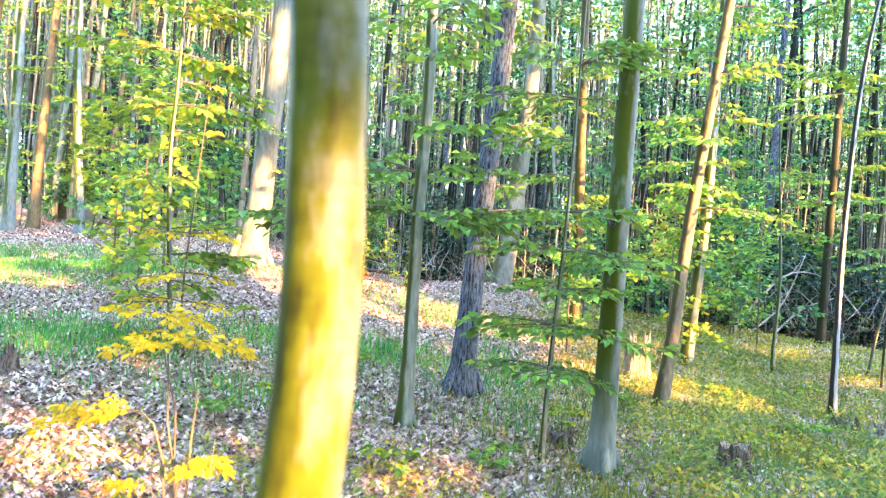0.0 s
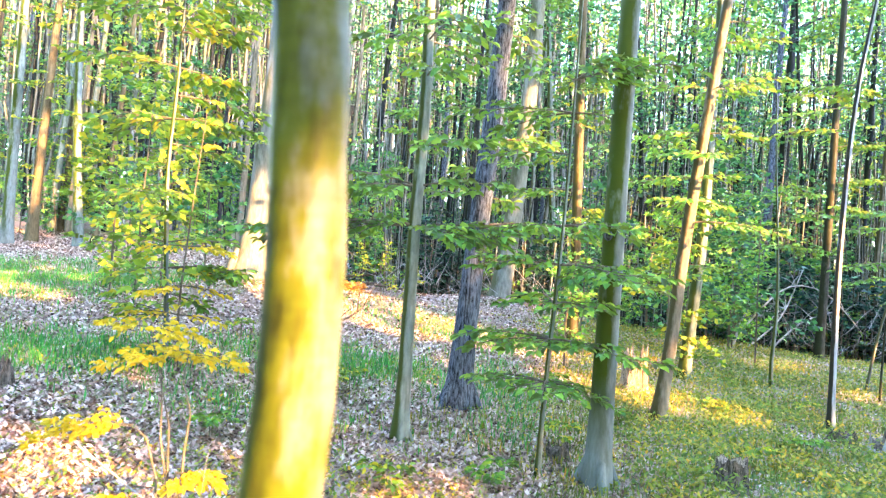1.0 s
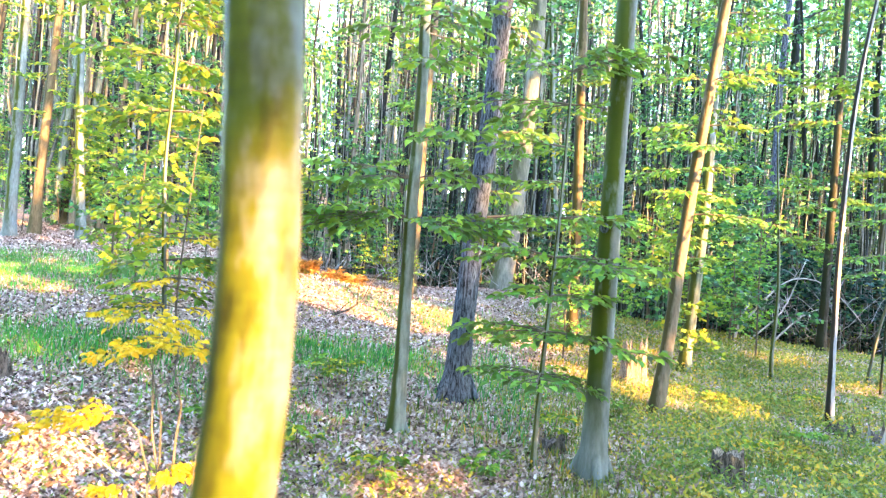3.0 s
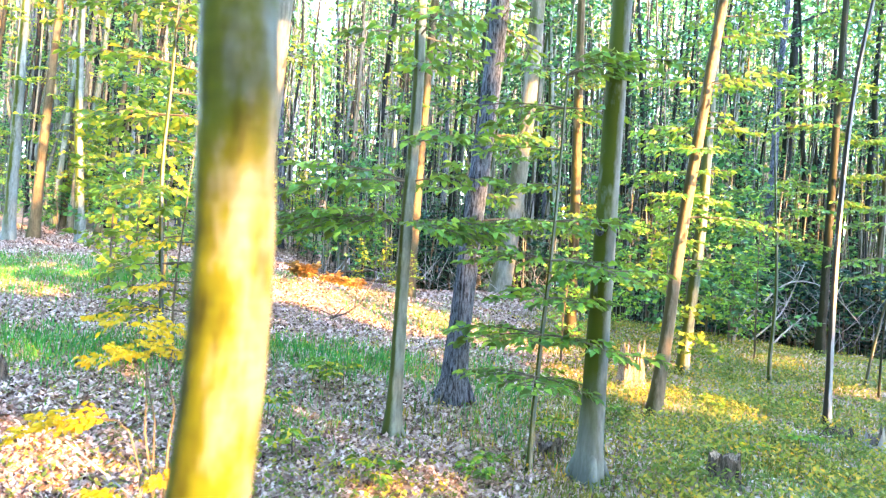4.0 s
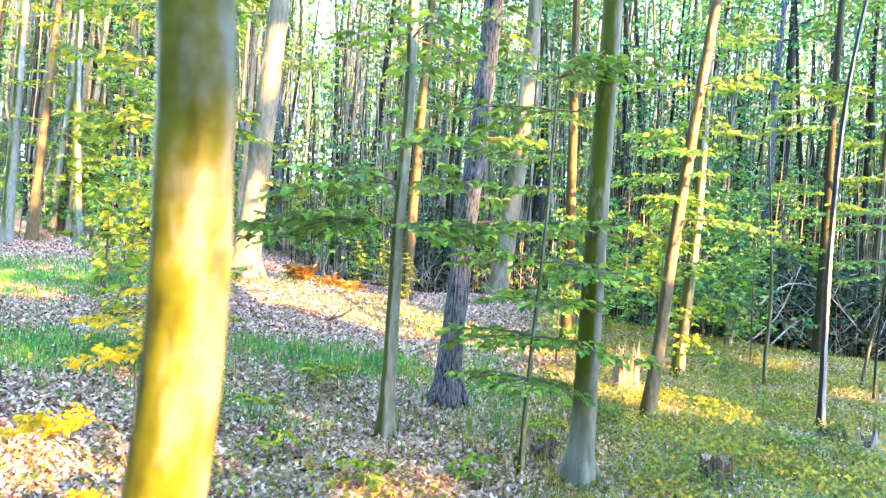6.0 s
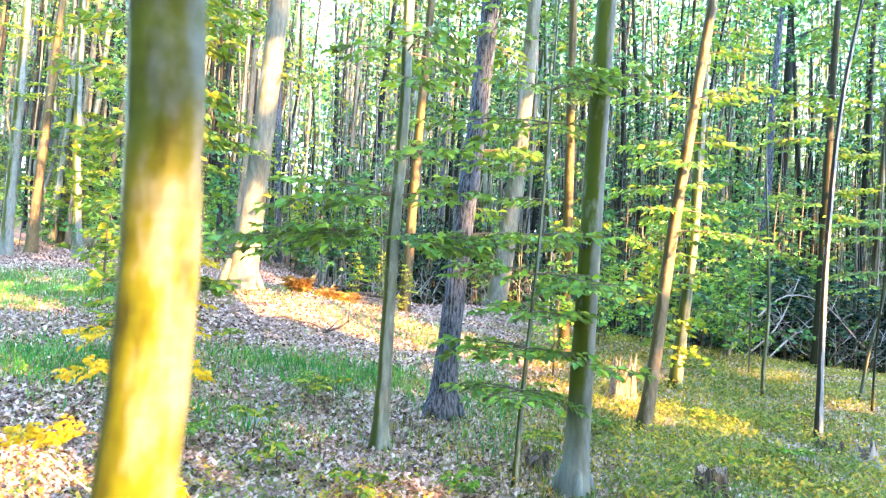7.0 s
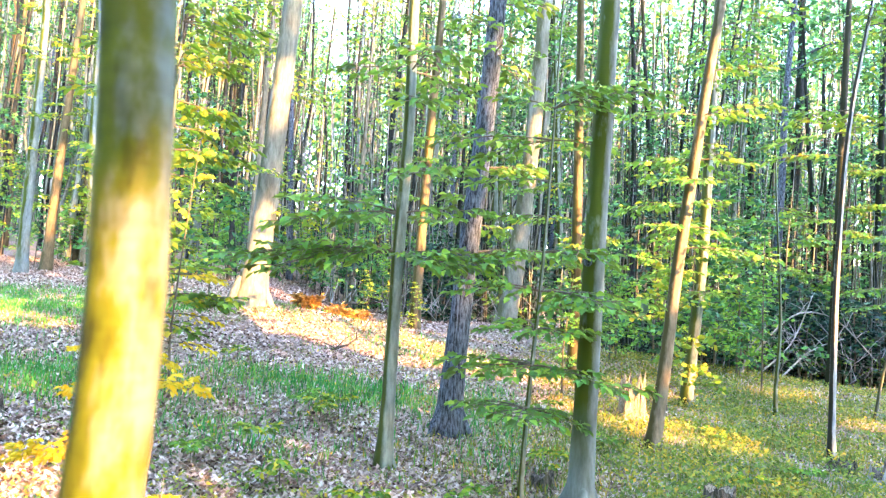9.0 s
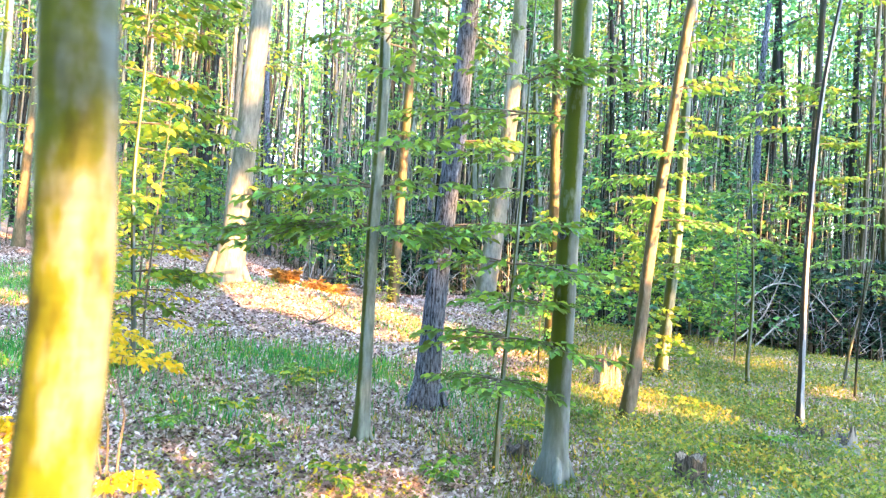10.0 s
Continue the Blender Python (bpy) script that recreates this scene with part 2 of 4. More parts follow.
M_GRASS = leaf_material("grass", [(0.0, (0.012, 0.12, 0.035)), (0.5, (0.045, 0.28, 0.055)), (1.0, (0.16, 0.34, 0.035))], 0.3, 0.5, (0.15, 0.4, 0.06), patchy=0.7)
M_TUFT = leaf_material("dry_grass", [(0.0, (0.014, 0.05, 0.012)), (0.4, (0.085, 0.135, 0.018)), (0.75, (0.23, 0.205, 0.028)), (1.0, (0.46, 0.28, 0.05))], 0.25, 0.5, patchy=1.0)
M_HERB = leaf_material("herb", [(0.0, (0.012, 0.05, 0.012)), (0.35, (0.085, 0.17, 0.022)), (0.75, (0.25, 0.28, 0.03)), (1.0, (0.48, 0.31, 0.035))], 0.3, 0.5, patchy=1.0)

# ---- ground form ----


def smooth(a, b, v):
    k = np.clip((v - a) / (b - a), 0, 1)
    return k * k * (3 - 2 * k)


def hash2(i, j):
    v = np.sin(i * 127.1 + j * 311.7) * 43758.5453
    return v - np.floor(v)


def value_noise(x, y):
    i, j = np.floor(x), np.floor(y)
    u, v = x - i, y - j
    u, v = u * u * (3 - 2 * u), v * v * (3 - 2 * v)
    a = hash2(i, j) * (1 - u) + hash2(i + 1, j) * u
    b = hash2(i, j + 1) * (1 - u) + hash2(i + 1, j + 1) * u
    return a * (1 - v) + b * v


def ground_z(x, y):
    """A gentle rise with a bank on one side, and a hollow behind a low crest on the other."""
    x, y = np.asarray(x, float), np.asarray(y, float)
    zr = -0.15 + 0.055 * np.clip(y, -10, 13) - 0.07 * np.clip(x, -8, 12)
    zr = zr - 0.25 * np.clip(y - 15.5, 0, 14) * smooth(15.5, 19, y)
    zl = 0.1 + 0.06 * np.clip(y, -10, 22) + 0.16 * np.clip(y - 22, 0, 9)
    hill = 0.17 * np.clip(y - 42, 0, 80)
    k = smooth(-6, 1, x)
    zl, zr = zl + 0.7 * hill, zr + hill
    z = zl * (1 - k) + zr * k
    z = z + 0.3 * np.exp(-((x + 2.9) ** 2 + (y - 10.4) ** 2) / 2.5)
    z = z + 0.35 * np.exp(-((x - 1.3) ** 2 + (y - 16.0) ** 2) / 3.0)
    z = z + 0.2 * np.exp(-(((y - 11.9 - 0.15 * x) / 0.85) ** 2)) * smooth(-4.0, -2.4, x) * (1 - smooth(0.6, 2.0, x))
    near = np.exp(-((x**2 + (y - 6) ** 2) / 900))
    return z + near * (0.10 * (value_noise(x * 0.7, y * 0.7) - 0.5) + 0.04 * (value_noise(x * 2.9 + 7, y * 2.9) - 0.5))


def gz(x, y):
    return float(ground_z(x, y))


# ---- builders ----


def mesh_of(name, verts, faces, material, flat=False):
    me = bpy.data.meshes.new(name)
    me.from_pydata(verts, [], faces)
    me.materials.append(material)
    if not flat:
        me.polygons.foreach_set("use_smooth", [True] * len(me.polygons))
    me.update()
    return me


def part(name, me, parent, label=""):
    ob = new(name, me)
    ob.parent = parent
    return tagged(ob, label) if label else ob


class Wood:
    """Tubes gathered into one mesh."""

    def __init__(self):
        self.v, self.f = [], []

    def tube(self, pts, radii, seg=8, rough=0.0, cap=True):
        pts = [Vector(p) for p in pts]
        start = len(self.v)
        side = Vector((1, 0.13, 0.07))
        for n, p in enumerate(pts):
            way = (pts[min(n + 1, len(pts) - 1)] - pts[max(n - 1, 0)]).normalized()
            a = (side - way * side.dot(way)).normalized()
            b = way.cross(a)
            side = a
            for s in range(seg):
                w = 2 * math.pi * s / seg
                r = radii[n]
                if rough:
                    r *= 1 + rough * (noise.noise(Vector((math.cos(w) * 1.7, math.sin(w) * 1.7, n * 0.6 + p.x * 9))))
                self.v.append(tuple(p + (a * math.cos(w) + b * math.sin(w)) * r))
        for n in range(len(pts) - 1):
            for s in range(seg):
                i, j = start + n * seg + s, start + n * seg + (s + 1) % seg
                self.f.append((i, j, j + seg, i + seg))
        if cap:
            self.f.append(tuple(start + (len(pts) - 1) * seg + s for s in range(seg)))
        return self

    def mesh(self, name, material):
        return mesh_of(name, self.v, self.f, material)


class Leaves:
    """Folded leaves gathered into one mesh."""

    def __init__(self):
        self.c, self.d, self.n, self.s = [], [], [], []

    def add(self, c, d, n, s):
        self.c.append(tuple(c)), self.d.append(tuple(d)), self.n.append(tuple(n)), self.s.append(s)

    def mesh(self, name, material, width=0.58, fold=0.12, fine=True):
        return leaf_mesh(name, np.array(self.c), np.array(self.d), np.array(self.n), np.array(self.s), material, width, fold, fine)


def leaf_mesh(name, c, d, n, s, material, width=0.58, fold=0.12, fine=True):
    d = d / np.maximum(np.linalg.norm(d, axis=1, keepdims=True), 1e-6)
    side = np.cross(d, n)
    side /= np.maximum(np.linalg.norm(side, axis=1, keepdims=True), 1e-6)
    up = np.cross(side, d)
    s = s[:, None]
    if fine:
        v = [c, c + s * (0.38 * d + 0.5 * width * side + fold * up), c + s * (0.38 * d - 0.5 * width * side + fold * up), c + s * (d - fold * up),
             c + s * (0.74 * d + 0.33 * width * side + fold * 0.6 * up), c + s * (0.74 * d - 0.33 * width * side + fold * 0.6 * up)]
        quads = np.array([[0, 3, 4, 1], [0, 2, 5, 3]])
    else:
        v = [c, c + s * (0.5 * d + 0.5 * width * side), c + s * (d + fold * up), c + s * (0.5 * d - 0.5 * width * side)]
        quads = np.array([[0, 1, 2, 3]])
    k = len(v)
    verts = np.stack(v, 1).reshape(-1, 3)
    faces = (np.arange(len(c))[:, None, None] * k + quads[None]).reshape(-1, 4)
    me = bpy.data.meshes.new(name)
    me.vertices.add(len(verts)), me.loops.add(faces.size), me.polygons.add(len(faces))
    me.vertices.foreach_set("co", verts.ravel())
    me.loops.foreach_set("vertex_index", faces.ravel().astype(np.int32))
    me.polygons.foreach_set("loop_start", np.arange(0, faces.size, 4, dtype=np.int32))
    me.polygons.foreach_set("loop_total", np.full(len(faces), 4, dtype=np.int32))
    me.materials.append(material)
    me.update(calc_edges=True)
    me.validate()
    return me


def rnd(a, b):
    return float(rng.uniform(a, b))


def spray(wood, leaves, start, way, length, leaf=0.08, droop=0.18, twigs=9, radius=0.006, density=1.0, loose=0.0):
    """A flat beech spray: a drooping twig, side twigs in one plane, leaves along them."""
    start, way = Vector(start), Vector(way).normalized()
    up = Vector((0, 0, 1))
    across = way.cross(up).normalized()
    steps = 6
    axis = [start + way * length * k / steps + up * (-droop * length * (k / steps) ** 2) for k in range(steps + 1)]
    if loose:
        wood.tube([axis[0], axis[3], axis[-1]], [radius, radius * 0.6, radius * 0.2], 3, 0, False)
    else:
        wood.tube(axis, [radius * (1 - 0.8 * k / steps) for k in range(steps + 1)], 5)

    def leafed(a, b, count):
        run = (b - a)
        flat = run.normalized().cross(up)
        for k in range(count):
            p = a + run * ((k + 0.6) / count)
            hand = 1 if k % 2 else -1
            d = run.normalized() * rnd(0.4, 1.0) + flat * hand * rnd(0.6, 1.0) + up * rnd(-0.6, 0.1)
            leaves.add(p, d, (rnd(-0.8 - loose, 0.8 + loose), rnd(-0.8 - loose, 0.8 + loose), rnd(0.4 - loose, 1)), leaf * rnd(0.7, 1.25))
        leaves.add(b, run.normalized() + up * rnd(-0.3, 0.1), (rnd(-0.3, 0.3), rnd(-0.3, 0.3), 1), leaf * rnd(0.8, 1.2))

    for k in range(twigs):
        f = 0.15 + 0.8 * (k + rnd(-0.3, 0.3)) / twigs
        g = f * steps
        i = max(0, min(int(g), steps - 1))
        p = axis[i].lerp(axis[i + 1], g - i)
        hand = 1 if k % 2 else -1
        out = (way * rnd(0.5, 0.9) + across * hand * rnd(0.6, 1.0) + up * rnd(-0.25 - loose, 0.1 + loose)).normalized()
        reach = length * 0.5 * (1.05 - f * 0.7) * rnd(0.6, 1.1)
        q = p + out * reach + up * (-0.12 * reach)
        if not loose:
            wood.tube([p, p.lerp(q, 0.5) + up * 0.02 * reach, q], [radius * 0.45, radius * 0.35, radius * 0.15], 4, 0, False)
        leafed(p, q, max(3, int(reach / (leaf * 0.5) * density)))
    leafed(axis[-2], axis[-1], 4)


def trunk_line(pts, height, straighten=0.5):
    """The stem through the given points and on up to the given height."""
    pts = [Vector(p) for p in pts]
    way = (pts[-1] - pts[-2]).normalized()
    while pts[-1].z < height:
        way = (way + Vector((rnd(-0.03, 0.03), rnd(-0.03, 0.03), 0.06 * straighten))).normalized()
        pts.append(pts[-1] + way * 1.2)
    fine = []
    for n in range(len(pts) - 1):
        p0, p1, p2, p3 = pts[max(n - 1, 0)], pts[n], pts[n + 1], pts[min(n + 2, len(pts) - 1)]
        count = max(2, int((p2 - p1).length / 0.22))
        for k in range(count):
            u = k / count
            fine.append(0.5 * (2 * p1 + (p2 - p0) * u + (2 * p0 - 5 * p1 + 4 * p2 - p3) * u * u + (3 * p1 - p0 - 3 * p2 + p3) * u**3))
    fine.append(pts[-1])
    return fine


def tree(name, label, pts, radius, height, material, flare=1.7, flare_high=0.35, sprays=(), leaf_mat=None, crown=True, seg=16, rough=0.05, leaf=0.085, wild=(), roots=0, category="tree"):
    """A standing tree: stem, limbs with high foliage, and low leafy sprays given as (height, turn in degrees, length)."""
    base = Vector(pts[0])
    base.z = gz(base.x, base.y)
    rise = [Vector(p) for p in pts]
    if rise[0].z > base.z + 0.05:
        rise = [Vector((rise[0].x, rise[0].y, base.z))] + rise
    else:
        rise[0].z = base.z
    rise = [p - base for p in rise]
    thing = new(name)
    thing.location = base
    tagged(thing, label, category)
    line = trunk_line(rise, height)
    top = line[-1].z
    radii = []
    for p in line:
        r = radius * (1 - 0.78 * max(0, p.z) / top)
        radii.append(r * (1 + (flare - 1) * math.exp(-max(0, p.z) / flare_high)))
    stem = Wood().tube([line[0] + Vector((0, 0, -0.15))] + line, [radii[0] * 1.05] + radii, seg, rough)
    for k in range(roots):
        w = 2 * math.pi * (k + rnd(-0.2, 0.2)) / roots
        out = Vector((math.cos(w), math.sin(w), 0))
        far = base + out * radius * 3.4
        drop = gz(far.x, far.y) - base.z
        stem.tube([Vector((0, 0, radius * 2.4)) + out * radius * 0.75, out * radius * 1.5 + Vector((0, 0, radius * 0.7)), out * radius * 2.0 + Vector((0, 0, drop * 0.6 + 0.01)), out * radius * 2.9 + Vector((0, 0, drop - 0.05))],
                  [radius * 0.45, radius * 0.42, radius * 0.26, radius * 0.08], 8, 0.05)
    part("trunk", stem.mesh("trunk", material), thing)

    def at(z):
        return min(line, key=lambda p: abs(p.z - z))

    if crown:
        for k in range(4):
            z = top * rnd(0.6, 0.95)
            p, w = at(z), rnd(0, 6.28)
            out = Vector((math.cos(w), math.sin(w), rnd(0.4, 0.9))).normalized()
            reach = rnd(1.4, 3.0)
            limb, fol = Wood(), Leaves()
            q = p + out * reach
            limb.tube([p, p.lerp(q, 0.5) + Vector((0, 0, 0.1)), q], [radius * 0.28, radius * 0.2, radius * 0.08], 6)
            for j in range(3):
                w2 = w + rnd(-1.2, 1.2)
                spray(limb, fol, p.lerp(q, 0.4 + 0.3 * j), (math.cos(w2), math.sin(w2), 0.2), rnd(1.0, 1.8), 0.24, 0.1, 7, 0.012, 0.9, 0.6)
            bough = tagged(part("limb", limb.mesh("limb", material), thing), kind="stuff")
            part("foliage", fol.mesh("foliage", leaf_mat or M_LEAF, fine=False, width=0.7), bough)
    low, high_z, count = wild or (0, 0, 0)
    sprays = list(sprays) + [(rnd(low, high_z), rnd(0, 360), rnd(0.5, 0.95)) for _ in range(count)]
    for z, turn, length in sprays:
        p = at(z)
        twig, fol = Wood(), Leaves()
        w = radians(turn)
        spray(twig, fol, p, (math.cos(w), math.sin(w), rnd(0.0, 0.25)), length, leaf, 0.2, max(5, int(length * 11)), 0.005 + 0.004 * length)
        bough = tagged(part("branch", twig.mesh("branch", M_TWIG), thing), kind="stuff")
        part("leaves", fol.mesh("leaves", leaf_mat or M_LEAF), bough)
    return thing


# ---- ground ----


def spaced(*runs):
    out = []
    for a, b, step in runs:
        out += list(np.arange(a, b - 1e-6, step))
    return np.array(out + [runs[-1][1]])


def build_ground():
    xs = spaced((-900, -100, 100), (-100, -24, 6), (-24, -9, 0.6), (-9, 9, 0.1), (9, 24, 0.6), (24, 100, 6), (100, 900, 100))
    ys = spaced((-500, -60, 80), (-60, -4, 4), (-4, 1, 0.4), (1, 13, 0.1), (13, 36, 0.4), (36, 120, 6), (120, 1500, 150))
    gx, gy = np.meshgrid(xs, ys)
    z = ground_z(gx, gy)
    v = np.stack([gx, gy, z], -1).reshape(-1, 3)
    w, h = len(xs), len(ys)
    i = (np.arange(h - 1)[:, None] * w + np.arange(w - 1)[None]).ravel()
    f = np.stack([i, i + 1, i + w + 1, i + w], 1)
    ob = new("ground", mesh_of("ground", v.tolist(), f.tolist(), M_GROUND))
    tagged(ob, "forest floor of brown leaf litter, soil and moss", "ground", kind="structure")


build_ground()


def wedge(count, near, far, power=1.4, spread=0.72):
    y = near + (far - near) * rng.random(count) ** power
    x = (rng.random(count) * 2 - 1) * (spread * y + 0.5)
    thin = rng.random(count) < 0.08 + 0.92 * smooth(near, near + 1.3, y)
    return x[thin], y[thin]


def green_cover(x, y):
    """How grassy the floor is: a tuft-grown strip, and a green slope on one side."""
    g = 1.3 * np.exp(-(((x + 0.9) / 1.3) ** 2 + ((y - 7.3) / 0.55) ** 2))
    g = np.maximum(g, 1.0 * smooth(0.7, 2.0, x - 0.1 * (y - 5)) * (0.25 + 1.1 * value_noise(x * 1.3, y * 1.3)))
    g = np.maximum(g, 0.85 * np.exp(-(((x + 7.0) / 3.4) ** 2 + ((y - 12.4) / 2.4) ** 2)))
    g = np.maximum(g, 0.6 * np.exp(-(((x + 3.6) / 1.6) ** 2 + ((y - 6.4) / 0.8) ** 2)))
    g = np.maximum(g, 0.6 * np.exp(-(((x + 0.4) / 1.1) ** 2 + ((y - 4.0) / 0.5) ** 2)))
    g = np.maximum(g, 0.22 * np.exp(-(((x + 1.6) / 0.9) ** 2 + ((y - 5.4) / 0.7) ** 2)))
    g = np.maximum(g, 0.4 * np.exp(-(((x - 0.75) / 0.6) ** 2 + ((y - 7.2) / 1.6) ** 2)))
    g = np.maximum(g, 0.4 * np.exp(-(((x - 0.2) / 1.7) ** 2 + ((y - 10.7) / 0.7) ** 2)))
    return g * (0.5 + 0.9 * value_noise(x * 2.3 + 5, y * 2.3))


def build_litter(count=290000):
    x, y = wedge(count, 2.4, 24, 1.6)
    x, y = np.concatenate([x, rng.uniform(-10, 10, 50000), rng.uniform(-6, 6, 42000)]), np.concatenate([y, rng.uniform(-8, 16, 50000), rng.uniform(-4, 3.4, 42000)])
    count = len(x)
    keep = rng.random(count) > (0.6 + 0.4 * smooth(0.8, 1.8, x)) * green_cover(x, y)
    x, y = x[keep], y[keep]
    n = len(x)
    s = rng.uniform(0.02, 0.044, n) * (1 + 0.05 * np.clip(y, 4, 24))
    c = np.stack([x, y, ground_z(x, y) + rng.uniform(0.002, 0.02, n)], 1)
    a = rng.uniform(0, 6.28, n)
    d = np.stack([np.cos(a), np.sin(a), rng.uniform(-0.1, 0.55, n)], 1)
    nm = np.stack([rng.normal(0, 0.45, n), rng.normal(0, 0.45, n), np.ones(n)], 1)
    ob = new("leaf_litter", leaf_mesh("leaf_litter", c, d, nm, s, M_LITTER, 0.62, 0.2, False))
    tagged(ob, "dry brown fallen beech leaves strewn over the forest floor", "fallen leaves", kind="stuff")


def build_grass(count=260000):
    x, y = wedge(count, 2.2, 16)
    count = len(x)
    slope = smooth(0.6, 1.6, x)
    keep = rng.random(count) < green_cover(x, y) * (0.95 - 0.62 * slope) * smooth(4.4, 5.4, y)
    x, y = x[keep], y[keep]
    n = len(x)
    a = rng.uniform(0, 6.28, n)
    d = np.stack([np.cos(a) * 0.6, np.sin(a) * 0.6, rng.uniform(0.6, 1.5, n)], 1)
    nm = np.stack([-np.cos(a), -np.sin(a), np.full(n, 0.6)], 1)
    c = np.stack([x, y, ground_z(x, y) - 0.005], 1)
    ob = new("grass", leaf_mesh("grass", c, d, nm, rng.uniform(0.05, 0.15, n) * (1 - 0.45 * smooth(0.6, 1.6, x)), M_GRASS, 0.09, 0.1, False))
    tagged(ob, "tufts of green woodland grass on the floor", "grass", kind="stuff")


def build_tufts(count=150000):
    """Short olive and straw-coloured blades on the green slope."""
    x, y = wedge(count, 3.5, 16)
    x, y = np.append(x, rng.uniform(-9, 9, 24000)), np.append(y, rng.uniform(-8, 5, 24000))
    count = len(x)
    sparse = 0.2 * smooth(-1.3, 0.2, x) * smooth(4.6, 5.6, y) * (1 - smooth(8.0, 9.5, y))
    keep = rng.random(count) < np.maximum(np.maximum(smooth(0.3, 1.4, x - 0.1 * (y - 5)), sparse), 0.8 * green_cover(x, y) * (x > -0.8) * (y > 9)) * (0.25 + 0.75 * smooth(0.35, 0.65, value_noise(x * 1.9 + 3, y * 1.9)))
    x, y = x[keep], y[keep]
    n = len(x)
    a = rng.uniform(0, 6.28, n)
    d = np.stack([np.cos(a) * 0.7, np.sin(a) * 0.7, rng.uniform(0.5, 1.3, n)], 1)
    nm = np.stack([-np.cos(a), -np.sin(a), np.full(n, 0.6)], 1)
    c = np.stack([x, y, ground_z(x, y) - 0.005], 1)
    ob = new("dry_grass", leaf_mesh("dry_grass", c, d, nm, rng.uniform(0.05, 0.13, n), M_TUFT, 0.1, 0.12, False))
    tagged(ob, "short olive and straw-yellow grass on the slope", "grass", kind="stuff")


def build_herbs(count=200000):
    x, y = wedge(count, 2.2, 15)
    x, y = np.append(x, rng.uniform(-6, 9, 60000)), np.append(y, rng.uniform(-6, 4, 60000))
    count = len(x)
    clump = smooth(0.3, 0.6, value_noise(x * 3.1 + 11, y * 3.1))
    keep = rng.random(count) < 0.10 + 0.85 * clump * green_cover(x, y) * (x > 0.5) + 0.3 * green_cover(x, y) + 0.3 * green_cover(x, y) * (y < 5)
    x, y = x[keep], y[keep]
    n = len(x)
    a = rng.uniform(0, 6.28, n)
    d = np.stack([np.cos(a), np.sin(a), rng.uniform(0.1, 0.7, n)], 1)
    nm = np.stack([rng.normal(0, 0.4, n), rng.normal(0, 0.4, n), np.ones(n)], 1)
    c = np.stack([x, y, ground_z(x, y) + rng.uniform(0.02, 0.05 + 0.08 * smooth(0.8, 1.8, x), n)], 1)
    ob = new("herbs", leaf_mesh("herbs", c, d, nm, rng.uniform(0.022, 0.048, n) * (1 + 0.35 * smooth(0.8, 1.8, x)), M_HERB, 0.5, 0.1, False))
    tagged(ob, "low green herbs and seedlings among the litter", "herbs", kind="stuff")


build_litter()
build_grass()
build_tufts()
build_herbs()

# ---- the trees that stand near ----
tree("young_beech", "slender beech stem, bark yellow-green with algal film, side shading partly painted", [(-0.36, 0.84, -0.05), (-0.325, 0.84, 0.75), (-0.297, 0.84, 1.205), (-0.288, 0.84, 1.327), (-0.286, 0.84, 1.5), (-0.293, 0.84, 1.629), (-0.301, 0.84, 1.798)],
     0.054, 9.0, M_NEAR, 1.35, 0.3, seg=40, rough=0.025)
tree("beech_tree", "straight beech with smooth grey-green mossy bark", [(1.062, 4.85, 0), (1.07, 4.85, 0.659), (1.078, 4.85, 1.743), (1.088, 4.85, 2.631), (1.1, 4.85, 3.43)],
     0.084, 14.0, M_BEECH, 1.42, 0.2, sprays=[(0.95, -20, 0.45), (1.55, 10, 0.5), (1.45, 200, 0.35)], roots=4, seg=24)
tree("beech_tree", "thin grey beech with a leafy low spray", [(-0.329, 5.2, 0.17), (-0.323, 5.2, 0.713), (-0.325, 5.2, 1.766), (-0.305, 5.2, 2.617), (-0.322, 5.2, 3.471)],
     0.052, 11.0, M_GREY, 1.6, 0.2, sprays=[(1.72, 170, 1.15), (1.60, 215, 0.8), (1.62, -5, 0.7), (1.70, 320, 0.6), (1.8, 150, 0.6), (1.5, 20, 0.5), (1.65, 190, 1.3), (1.75, 340, 0.7), (1.55, 300, 0.6), (1.9, 200, 0.9), (1.68, 178, 1.2), (1.62, 10, 0.8), (1.58, 345, 0.9), (1.78, 205, 1.0)], wild=(2.2, 3.6, 5), leaf=0.088, roots=2)
tree("oak_tree", "dark oak with rough furrowed bark and mossy foot", [(0.133, 6.45, 0.2), (0.158, 6.45, 0.82), (0.221, 6.45, 1.871), (0.296, 6.45, 2.93), (0.35, 6.45, 3.996)],
     0.105, 14.0, M_OAK, 1.6, 0.25, sprays=[(1.75, 10, 0.8), (1.6, 350, 1.0), (1.85, 60, 0.6), (0.62, 330, 0.5)], wild=(1.5, 4.2, 8), leaf=0.09, roots=3, seg=24, rough=0.05)
tree("beech_tree", "leaning beech with warm sunlit bark", [(2.147, 6.95, 0.06), (2.229, 6.95, 0.786), (2.32, 6.95, 1.864), (2.472, 6.95, 3.183), (2.613, 6.95, 4.339)],
     0.066, 12.0, M_WARM, 1.5, 0.2, sprays=[(2.2, 20, 0.5), (2.6, 190, 0.5), (2.9, 0, 0.55), (3.3, 20, 0.5), (1.9, 340, 0.5), (2.4, 300, 0.45)], leaf_mat=M_FRESH, wild=(1.6, 4.6, 18), leaf=0.078)
